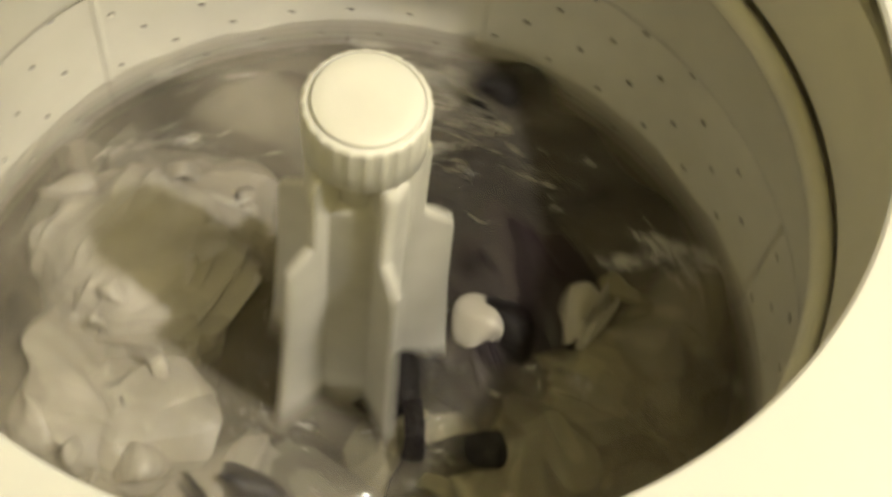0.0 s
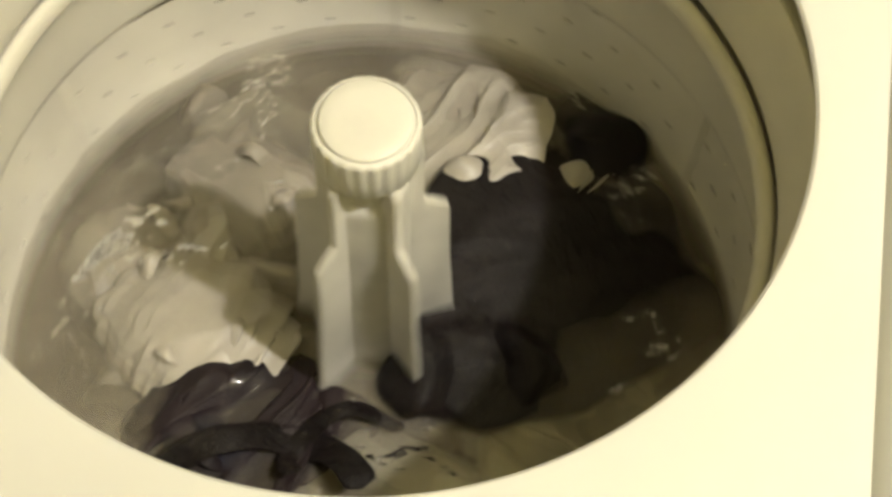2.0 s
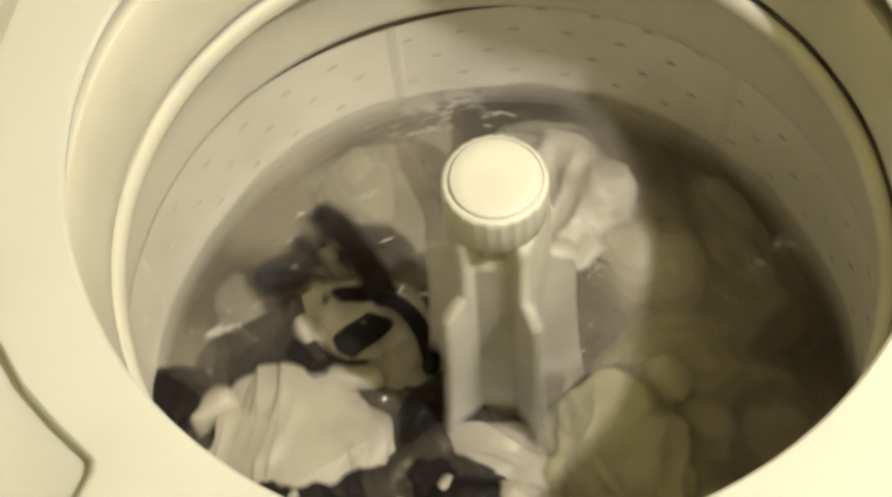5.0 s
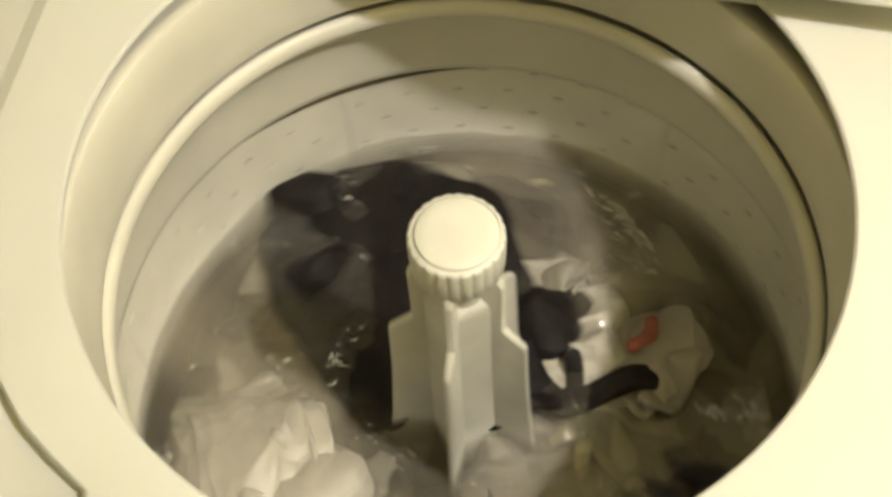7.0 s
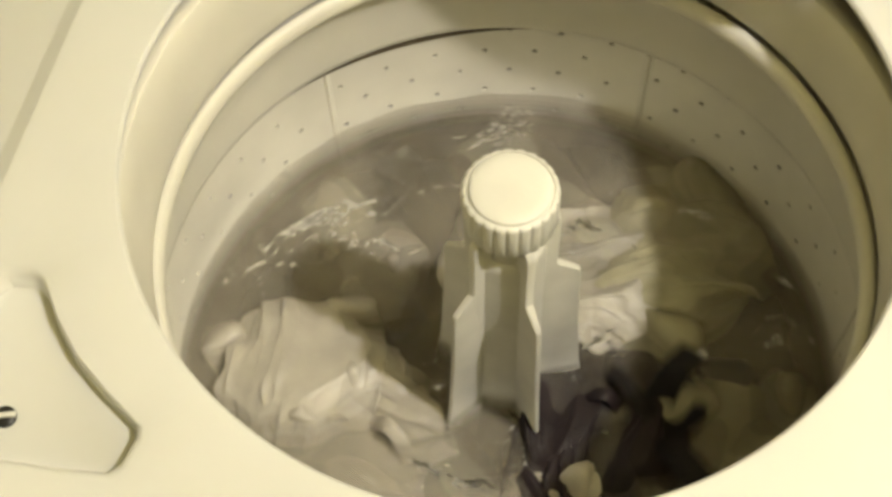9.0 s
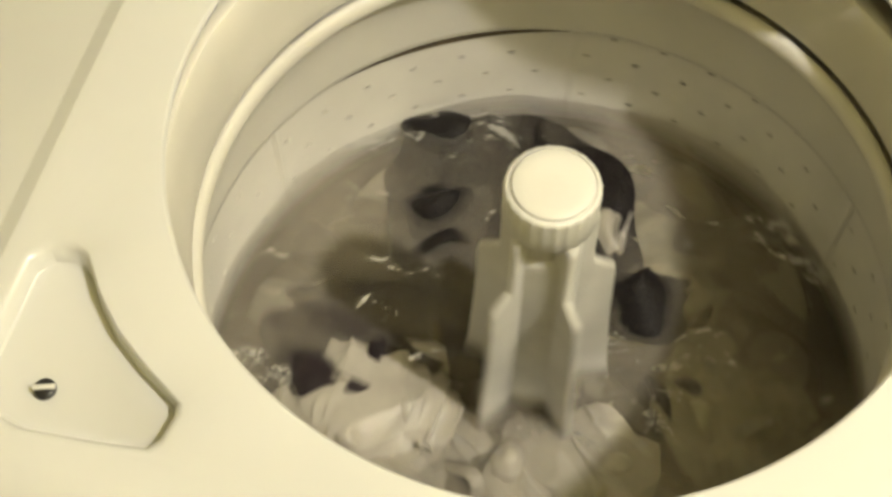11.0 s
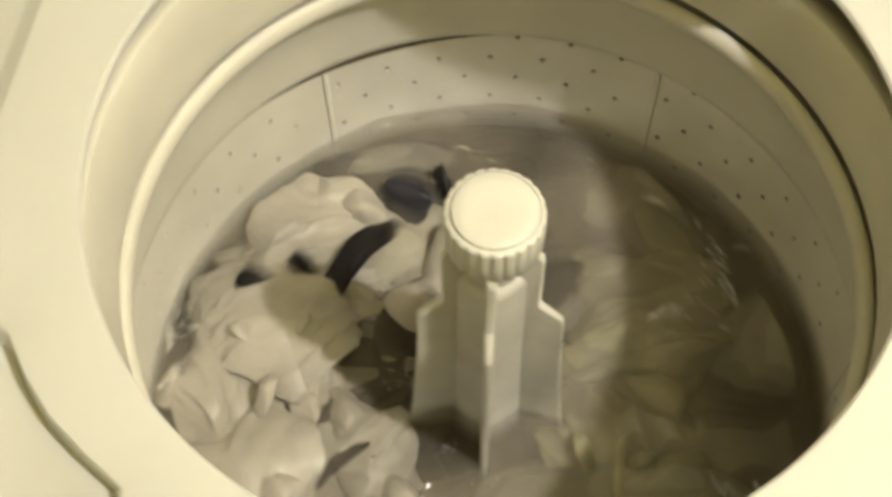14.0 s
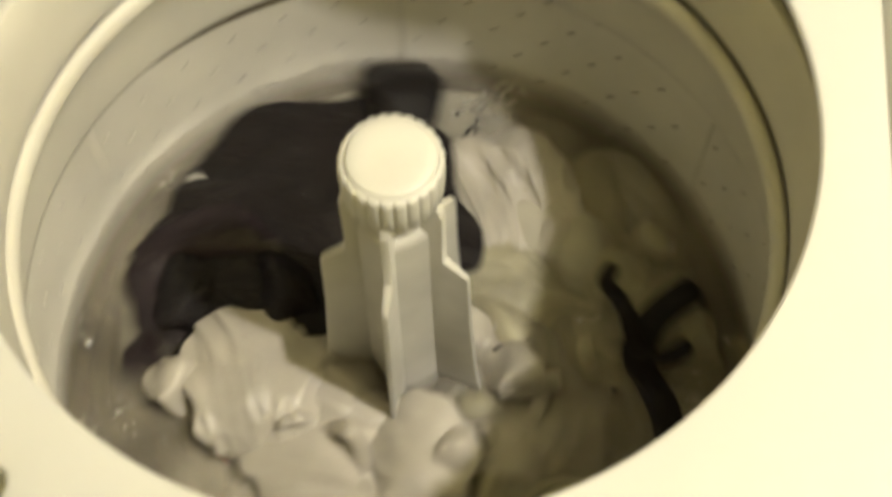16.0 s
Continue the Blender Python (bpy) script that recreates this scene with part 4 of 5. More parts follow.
    walk(khaki_trousers, [
        (0.00, swirl(10, 0.165, -0.317, 204, -8)), (0.25, swirl(12, 0.165, -0.323, 195, -11)), (0.50, swirl(13, 0.165, -0.317, 187, -12)), (0.75, swirl(11, 0.148, -0.316, 182, -11)),
        (1.00, swirl(9, 0.131, -0.302, 181, -8)), (1.25, swirl(3, 0.148, -0.316, 183, -3)), (1.50, swirl(-3, 0.165, -0.317, 188, 2)), (1.75, swirl(-8, 0.146, -0.323, 195, 7)),
        (2.00, swirl(-12, 0.127, -0.317, 200, 10)), (2.25, swirl(-16, 0.127, -0.316, 201, 12)), (2.50, swirl(-20, 0.126, -0.302, 197, 11)), (2.75, swirl(-10, 0.141, -0.316, 198, 9)),
        (3.00, swirl(0, 0.156, -0.317, 196, 5)), (3.42, swirl(20, 0.155, -0.320, 194, -3)), (3.83, swirl(-15, 0.154, -0.322, 162, -10)), (4.25, swirl(22, 0.154, -0.323, 198, -12)),
        (4.67, swirl(-13, 0.153, -0.322, 188, -8)), (5.08, swirl(25, 0.153, -0.320, 230, -0)), (5.50, swirl(8, 0.152, -0.317, 217, 8)), (5.75, swirl(8, 0.142, -0.323, 211, 11)),
        (6.00, swirl(9, 0.133, -0.317, 202, 12)), (6.25, swirl(3, 0.136, -0.316, 187, 11)), (6.50, swirl(-4, 0.139, -0.302, 174, 8)), (6.75, swirl(6, 0.150, -0.316, 178, 4)),
        (7.00, swirl(15, 0.161, -0.317, 186, -1)), (7.25, swirl(5, 0.137, -0.323, 186, -6)), (7.50, swirl(-4, 0.114, -0.317, 188, -10)), (7.75, swirl(-1, 0.131, -0.323, 201, -12)),
        (8.00, swirl(3, 0.147, -0.317, 212, -12)), (8.25, swirl(22, 0.156, -0.323, 230, -10)), (8.50, swirl(41, 0.165, -0.317, 242, -6)), (8.75, swirl(44, 0.165, -0.316, 238, -1)),
        (9.00, swirl(47, 0.165, -0.302, 231, 4)), (9.42, swirl(63, 0.164, -0.307, 226, 10)), (9.83, swirl(24, 0.163, -0.312, 192, 12)), (10.25, swirl(58, 0.162, -0.316, 225, 7)),
        (10.67, swirl(19, 0.161, -0.317, 213, -1)), (11.08, swirl(52, 0.160, -0.318, 251, -8)), (11.50, swirl(32, 0.159, -0.317, 235, -12)), (11.75, swirl(30, 0.161, -0.323, 227, -11)),
        (12.00, swirl(29, 0.163, -0.317, 216, -9)), (12.25, swirl(34, 0.135, -0.316, 210, -5)), (12.50, swirl(39, 0.107, -0.302, 206, 0)), (12.75, swirl(23, 0.120, -0.308, 190, 5)),
        (13.00, swirl(7, 0.133, -0.302, 180, 9)), (13.25, swirl(12, 0.120, -0.308, 191, 12)), (13.50, swirl(18, 0.107, -0.302, 206, 12)), (13.75, swirl(28, 0.121, -0.316, 223, 10)),
        (14.00, swirl(37, 0.134, -0.317, 238, 7)), (14.25, swirl(21, 0.150, -0.316, 229, 2)), (14.50, swirl(4, 0.165, -0.302, 214, -3)), (14.75, swirl(4, 0.136, -0.308, 207, -8)),
        (15.00, swirl(3, 0.107, -0.302, 197, -11)), (15.25, swirl(1, 0.129, -0.316, 185, -12)), (15.50, swirl(-2, 0.151, -0.317, 175, -11)), (15.75, swirl(21, 0.135, -0.323, 189, -8)),
        (16.00, swirl(44, 0.119, -0.317, 209, -4)),
    ])
    walk(khaki_shirt, [
        (0.00, swirl(-33, 0.090, -0.315, 253, -11)), (0.25, swirl(-25, 0.107, -0.314, 254, -7)), (0.50, swirl(-18, 0.125, -0.300, 261, -3)), (0.75, swirl(-8, 0.147, -0.306, 274, 2)),
        (1.00, swirl(1, 0.170, -0.300, 290, 7)), (1.25, swirl(16, 0.146, -0.314, 311, 10)), (1.50, swirl(30, 0.122, -0.315, 331, 12)), (1.75, swirl(26, 0.146, -0.321, 332, 11)),
        (2.00, swirl(21, 0.170, -0.315, 327, 9)), (2.25, swirl(23, 0.146, -0.321, 323, 5)), (2.50, swirl(25, 0.122, -0.315, 315, -0)), (2.75, swirl(-16, 0.105, -0.314, 274, -5)),
        (3.00, swirl(-58, 0.088, -0.300, 234, -9)), (3.42, swirl(-38, 0.092, -0.303, 244, -12)), (3.83, swirl(-73, 0.095, -0.305, 228, -9)), (4.25, swirl(-35, 0.099, -0.306, 273, -2)),
        (4.67, swirl(-70, 0.102, -0.305, 260, 6)), (5.08, swirl(-32, 0.106, -0.303, 286, 11)), (5.50, swirl(-48, 0.109, -0.300, 260, 11)), (5.75, swirl(-2, 0.112, -0.314, 284, 8)),
        (6.00, swirl(44, 0.114, -0.315, 310, 4)), (6.25, swirl(14, 0.121, -0.321, 283, -1)), (6.50, swirl(-17, 0.128, -0.315, 262, -6)), (6.75, swirl(-11, 0.127, -0.321, 272, -10)),
        (7.00, swirl(-6, 0.127, -0.315, 286, -12)), (7.25, swirl(13, 0.141, -0.321, 310, -12)), (7.50, swirl(33, 0.156, -0.315, 333, -9)), (7.75, swirl(14, 0.122, -0.321, 323, -5)),
        (8.00, swirl(-4, 0.088, -0.315, 308, -1)), (8.25, swirl(-4, 0.103, -0.321, 303, 4)), (8.50, swirl(-3, 0.118, -0.315, 293, 9)), (8.75, swirl(-7, 0.144, -0.321, 280, 11)),
        (9.00, swirl(-11, 0.170, -0.315, 269, 12)), (9.42, swirl(7, 0.168, -0.316, 279, 8)), (9.83, swirl(-29, 0.167, -0.315, 262, 1)), (10.25, swirl(8, 0.166, -0.314, 306, -7)),
        (10.67, swirl(-28, 0.164, -0.310, 291, -12)), (11.08, swirl(8, 0.163, -0.305, 316, -11)), (11.50, swirl(-10, 0.162, -0.300, 288, -4)), (11.75, swirl(-10, 0.142, -0.306, 278, 1)),
        (12.00, swirl(-10, 0.123, -0.300, 269, 5)), (12.25, swirl(1, 0.147, -0.314, 273, 9)), (12.50, swirl(11, 0.170, -0.315, 283, 12)), (12.75, swirl(21, 0.170, -0.321, 297, 12)),
        (13.00, swirl(31, 0.170, -0.315, 314, 10)), (13.25, swirl(11, 0.153, -0.321, 309, 6)), (13.50, swirl(-9, 0.136, -0.315, 302, 1)), (13.75, swirl(-8, 0.122, -0.321, 307, -4)),
        (14.00, swirl(-8, 0.108, -0.315, 306, -8)), (14.25, swirl(-24, 0.106, -0.314, 287, -11)), (14.50, swirl(-40, 0.104, -0.300, 265, -12)), (14.75, swirl(2, 0.111, -0.306, 286, -11)),
        (15.00, swirl(43, 0.118, -0.300, 309, -8)), (15.25, swirl(16, 0.144, -0.314, 285, -3)), (15.50, swirl(-11, 0.170, -0.315, 266, 2)), (15.75, swirl(-1, 0.170, -0.321, 280, 6)),
        (16.00, swirl(9, 0.170, -0.315, 298, 10)),
    ])
    walk(black_trousers, [
        (0.00, swirl(56, 0.128, -0.320, 54, 0, 0)), (0.25, swirl(101, 0.128, -0.321, 81, 4, 0)), (0.50, swirl(146, 0.128, -0.309, 108, 5, 0)), (0.75, swirl(144, 0.108, -0.330, 106, 3, 0)),
        (1.00, swirl(141, 0.088, -0.338, 105, -0, 0)), (1.17, swirl(97, 0.101, -0.337, 78, -4, 0)), (1.33, swirl(53, 0.115, -0.331, 52, -5, 0)), (1.50, swirl(9, 0.128, -0.320, 26, -3, 0)),
        (1.75, swirl(19, 0.128, -0.321, 31, 1, 0)), (2.00, swirl(28, 0.128, -0.309, 37, 4, 0)), (2.17, swirl(63, 0.126, -0.318, 58, 5, 0)), (2.33, swirl(98, 0.124, -0.322, 79, 3, 0)),
        (2.50, swirl(133, 0.123, -0.320, 100, -1, 0)), (2.75, swirl(160, 0.125, -0.321, 116, -4, 0)), (3.00, swirl(188, 0.128, -0.309, 133, -5, 0)), (3.42, swirl(206, 0.128, -0.314, 143, -3, 0)),
        (3.83, swirl(187, 0.128, -0.318, 132, 1, 0)), (4.25, swirl(205, 0.128, -0.321, 143, 4, 0)), (4.67, swirl(223, 0.128, -0.322, 154, 5, 0)), (5.08, swirl(205, 0.128, -0.321, 143, 2, 0)),
        (5.50, swirl(223, 0.128, -0.320, 154, -1, 0)), (5.67, swirl(266, 0.128, -0.325, 180, -4, 0)), (5.83, swirl(309, 0.128, -0.325, 205, -5, 0)), (6.00, swirl(352, 0.128, -0.320, 231, -2, 0)),
        (6.25, swirl(380, 0.128, -0.321, 248, 2, 0)), (6.50, swirl(408, 0.128, -0.309, 265, 5, 0)), (6.75, swirl(447, 0.128, -0.315, 288, 5, 0)), (7.00, swirl(486, 0.128, -0.309, 311, 2, 0)),
        (7.25, swirl(522, 0.128, -0.330, 333, -2, 0)), (7.50, swirl(557, 0.128, -0.338, 354, -5, 0)), (7.75, swirl(539, 0.118, -0.344, 344, -5, 0)), (8.00, swirl(521, 0.108, -0.338, 333, -2, 0)),
        (8.25, swirl(526, 0.098, -0.344, 336, 2, 0)), (8.50, swirl(531, 0.088, -0.338, 338, 5, 0)), (8.67, swirl(482, 0.101, -0.343, 309, 4, 0)), (8.83, swirl(432, 0.115, -0.343, 279, 1, 0)),
        (9.00, swirl(383, 0.128, -0.338, 250, -3, 0)), (9.42, swirl(415, 0.128, -0.336, 269, -5, 0)), (9.83, swirl(411, 0.128, -0.334, 266, -4, 0)), (10.25, swirl(443, 0.128, -0.330, 286, -1, 0)),
        (10.67, swirl(475, 0.128, -0.324, 305, 3, 0)), (11.08, swirl(470, 0.128, -0.317, 302, 5, 0)), (11.50, swirl(502, 0.128, -0.309, 321, 4, 0)), (11.75, swirl(523, 0.128, -0.315, 334, 1, 0)),
        (12.00, swirl(544, 0.128, -0.309, 346, -3, 0)), (12.25, swirl(587, 0.108, -0.321, 372, -5, 0)), (12.50, swirl(631, 0.088, -0.320, 398, -4, 0)), (12.75, swirl(662, 0.088, -0.326, 417, -0, 0)),
        (13.00, swirl(694, 0.088, -0.320, 437, 3, 0)), (13.25, swirl(727, 0.108, -0.335, 456, 5, 0)), (13.50, swirl(760, 0.128, -0.338, 476, 4, 0)), (13.75, swirl(805, 0.128, -0.344, 503, 0, 0)),
        (14.00, swirl(849, 0.128, -0.338, 529, -3, 0)), (14.25, swirl(883, 0.128, -0.344, 550, -5, 0)), (14.50, swirl(917, 0.128, -0.338, 570, -4, 0)), (14.62, swirl(961, 0.128, -0.342, 597, 0, 0)),
        (14.75, swirl(1005, 0.128, -0.344, 623, 4, 0)), (14.88, swirl(1048, 0.128, -0.342, 649, 5, 0)), (15.00, swirl(1092, 0.128, -0.338, 675, 3, 0)), (15.25, swirl(1107, 0.128, -0.335, 684, -0, 0)),
        (15.50, swirl(1121, 0.128, -0.320, 693, -4, 0)), (15.75, swirl(1165, 0.128, -0.321, 719, -5, 0)), (16.00, swirl(1208, 0.128, -0.309, 745, -3, 0)),
    ])
    walk(dark_shirt, [
        (0.00, swirl(38, 0.102, -0.320, 123, 0, 0)), (0.17, swirl(85, 0.113, -0.331, 151, 4, 0)), (0.33, swirl(132, 0.123, -0.337, 179, 5, 0)), (0.50, swirl(178, 0.133, -0.338, 207, 3, 0)),
        (0.67, swirl(139, 0.142, -0.343, 183, -0, 0)), (0.83, swirl(99, 0.151, -0.343, 160, -4, 0)), (1.00, swirl(60, 0.160, -0.338, 136, -5, 0)), (1.25, swirl(107, 0.157, -0.344, 164, -3, 0)),
        (1.50, swirl(154, 0.154, -0.338, 192, 1, 0)), (1.75, swirl(192, 0.141, -0.335, 215, 4, 0)), (2.00, swirl(230, 0.128, -0.320, 238, 5, 0)), (2.25, swirl(210, 0.114, -0.326, 226, 3, 0)),
        (2.50, swirl(190, 0.099, -0.320, 214, -1, 0)), (2.75, swirl(220, 0.094, -0.326, 232, -4, 0)), (3.00, swirl(250, 0.088, -0.320, 250, -5, 0)), (3.42, swirl(245, 0.097, -0.326, 247, -3, 0)),
        (3.83, swirl(204, 0.107, -0.331, 222, 1, 0)), (4.25, swirl(199, 0.116, -0.335, 220, 4, 0)), (4.67, swirl(195, 0.126, -0.337, 217, 5, 0)), (5.08, swirl(153, 0.135, -0.338, 192, 2, 0)),
        (5.50, swirl(149, 0.144, -0.338, 189, -1, 0)), (5.67, swirl(196, 0.126, -0.337, 217, -4, 0)), (5.83, swirl(242, 0.107, -0.331, 245, -5, 0)), (6.00, swirl(289, 0.088, -0.320, 274, -2, 0)),
        (6.17, swirl(241, 0.112, -0.325, 245, 2, 0)), (6.33, swirl(193, 0.136, -0.325, 216, 5, 0)), (6.50, swirl(145, 0.160, -0.320, 187, 5, 0)), (6.75, swirl(118, 0.160, -0.335, 171, 2, 0)),
        (7.00, swirl(91, 0.160, -0.338, 154, -2, 0)), (7.17, swirl(126, 0.136, -0.337, 175, -5, 0)), (7.33, swirl(160, 0.112, -0.331, 196, -5, 0)), (7.50, swirl(195, 0.088, -0.320, 217, -2, 0)),
        (7.62, swirl(153, 0.106, -0.329, 192, 2, 0)), (7.75, swirl(111, 0.124, -0.335, 167, 5, 0)), (7.88, swirl(69, 0.142, -0.338, 141, 4, 0)), (8.00, swirl(27, 0.160, -0.338, 116, 1, 0)),
        (8.12, swirl(-16, 0.157, -0.338, 91, -3, 0)), (8.25, swirl(-58, 0.153, -0.335, 65, -5, 0)), (8.38, swirl(-101, 0.150, -0.329, 39, -4, 0)), (8.50, swirl(-144, 0.147, -0.320, 14, -1, 0)),
        (8.67, swirl(-102, 0.127, -0.325, 39, 3, 0)), (8.83, swirl(-61, 0.108, -0.325, 63, 5, 0)), (9.00, swirl(-20, 0.088, -0.320, 88, 4, 0)), (9.42, swirl(-38, 0.100, -0.323, 77, 1, 0)),
        (9.83, swirl(-92, 0.112, -0.325, 45, -3, 0)), (10.25, swirl(-110, 0.124, -0.326, 34, -5, 0)), (10.67, swirl(-128, 0.136, -0.325, 23, -4, 0)), (11.08, swirl(-182, 0.148, -0.323, -9, -0, 0)),
        (11.50, swirl(-200, 0.160, -0.320, -20, 3, 0)), (11.75, swirl(-190, 0.160, -0.326, -14, 5, 0)), (12.00, swirl(-180, 0.160, -0.320, -8, 4, 0)), (12.12, swirl(-136, 0.154, -0.324, 18, 0, 0)),
        (12.25, swirl(-92, 0.148, -0.326, 45, -3, 0)), (12.38, swirl(-48, 0.142, -0.324, 71, -5, 0)), (12.50, swirl(-4, 0.136, -0.320, 98, -4, 0)), (12.62, swirl(39, 0.124, -0.329, 124, 0, 0)),
        (12.75, swirl(83, 0.113, -0.335, 150, 4, 0)), (12.88, swirl(126, 0.102, -0.338, 175, 5, 0)), (13.00, swirl(169, 0.091, -0.338, 201, 3, 0)), (13.17, swirl(130, 0.114, -0.343, 178, -0, 0)),
        (13.33, swirl(91, 0.137, -0.343, 154, -4, 0)), (13.50, swirl(51, 0.160, -0.338, 131, -5, 0)), (13.67, swirl(97, 0.150, -0.343, 158, -3, 0)), (13.83, swirl(142, 0.140, -0.343, 185, 1, 0)),
        (14.00, swirl(187, 0.130, -0.338, 212, 4, 0)), (14.12, swirl(143, 0.137, -0.342, 186, 5, 0)), (14.25, swirl(99, 0.145, -0.344, 159, 3, 0)), (14.38, swirl(55, 0.152, -0.342, 133, -1, 0)),
        (14.50, swirl(11, 0.160, -0.338, 106, -4, 0)), (14.67, swirl(48, 0.160, -0.343, 129, -5, 0)), (14.83, swirl(85, 0.160, -0.343, 151, -3, 0)), (15.00, swirl(122, 0.160, -0.338, 173, 1, 0)),
        (15.25, swirl(89, 0.160, -0.344, 153, 4, 0)), (15.50, swirl(57, 0.160, -0.338, 134, 5, 0)), (15.67, swirl(93, 0.155, -0.337, 156, 2, 0)), (15.83, swirl(129, 0.150, -0.331, 177, -2, 0)),
        (16.00, swirl(165, 0.145, -0.320, 199, -4, 0)),
    ])
    walk(navy_sock, [
        (0.00, swirl(-115, 0.105, -0.318, 36, 12)), (0.25, swirl(-146, 0.117, -0.324, 24, 11)), (0.50, swirl(-177, 0.128, -0.318, 10, 8)), (0.75, swirl(-175, 0.108, -0.335, 17, 4)),
        (1.00, swirl(-173, 0.088, -0.339, 18, -1)), (1.25, swirl(-181, 0.113, -0.335, 7, -6)), (1.50, swirl(-189, 0.138, -0.318, -8, -10)), (1.75, swirl(-159, 0.137, -0.317, 4, -12)),
        (2.00, swirl(-129, 0.136, -0.303, 17, -12)), (2.17, swirl(-75, 0.153, -0.313, 54, -11)), (2.33, swirl(-21, 0.170, -0.318, 92, -9)), (2.50, swirl(33, 0.187, -0.318, 134, -6)),
        (2.75, swirl(49, 0.196, -0.324, 151, -1)), (3.00, swirl(66, 0.205, -0.318, 173, 4)), (3.42, swirl(101, 0.203, -0.319, 215, 10)), (3.83, swirl(81, 0.200, -0.318, 209, 12)),
        (4.25, swirl(134, 0.198, -0.317, 243, 8)), (4.67, swirl(114, 0.196, -0.313, 212, -0)), (5.08, swirl(167, 0.193, -0.308, 237, -8)), (5.50, swirl(166, 0.191, -0.303, 233, -12)),
        (5.75, swirl(175, 0.198, -0.317, 246, -11)), (6.00, swirl(184, 0.205, -0.318, 261, -9)), (6.25, swirl(232, 0.146, -0.317, 308, -5)), (6.50, swirl(280, 0.088, -0.303, 353, 0)),
        (6.75, swirl(316, 0.136, -0.309, 385, 5)), (7.00, swirl(352, 0.183, -0.303, 412, 9)), (7.25, swirl(365, 0.194, -0.317, 416, 11)), (7.50, swirl(377, 0.205, -0.318, 416, 12)),
        (7.75, swirl(328, 0.146, -0.317, 369, 10)), (8.00, swirl(280, 0.088, -0.303, 324, 7)), (8.25, swirl(333, 0.088, -0.309, 359, 2)), (8.50, swirl(387, 0.088, -0.303, 400, -3)),
        (8.75, swirl(380, 0.131, -0.317, 400, -8)), (9.00, swirl(373, 0.175, -0.318, 404, -11)), (9.42, swirl(387, 0.165, -0.321, 431, -12)), (9.83, swirl(347, 0.156, -0.323, 409, -7)),
        (10.25, swirl(379, 0.147, -0.324, 426, 1)), (10.67, swirl(339, 0.137, -0.323, 380, 9)), (11.08, swirl(371, 0.128, -0.321, 390, 12)), (11.50, swirl(349, 0.119, -0.318, 371, 10)),
        (11.67, swirl(299, 0.119, -0.323, 336, 7)), (11.83, swirl(248, 0.119, -0.323, 304, 4)), (12.00, swirl(198, 0.118, -0.318, 273, 1)), (12.25, swirl(160, 0.135, -0.317, 255, -4)),
        (12.50, swirl(122, 0.152, -0.303, 235, -8)), (12.75, swirl(70, 0.170, -0.317, 201, -11)), (13.00, swirl(18, 0.187, -0.318, 161, -12)), (13.25, swirl(82, 0.142, -0.324, 203, -11)),
        (13.50, swirl(145, 0.097, -0.318, 241, -7)), (13.75, swirl(132, 0.140, -0.317, 221, -3)), (14.00, swirl(118, 0.183, -0.303, 202, 2)), (14.25, swirl(143, 0.154, -0.309, 216, 7)),
        (14.50, swirl(167, 0.125, -0.303, 235, 10)), (14.75, swirl(207, 0.107, -0.317, 270, 12)), (15.00, swirl(246, 0.088, -0.318, 309, 11)), (15.25, swirl(301, 0.097, -0.324, 360, 9)),
        (15.50, swirl(356, 0.105, -0.318, 410, 5)), (15.67, swirl(407, 0.112, -0.323, 452, 1)), (15.83, swirl(458, 0.120, -0.323, 492, -2)), (16.00, swirl(509, 0.127, -0.318, 529, -5)),
    ])
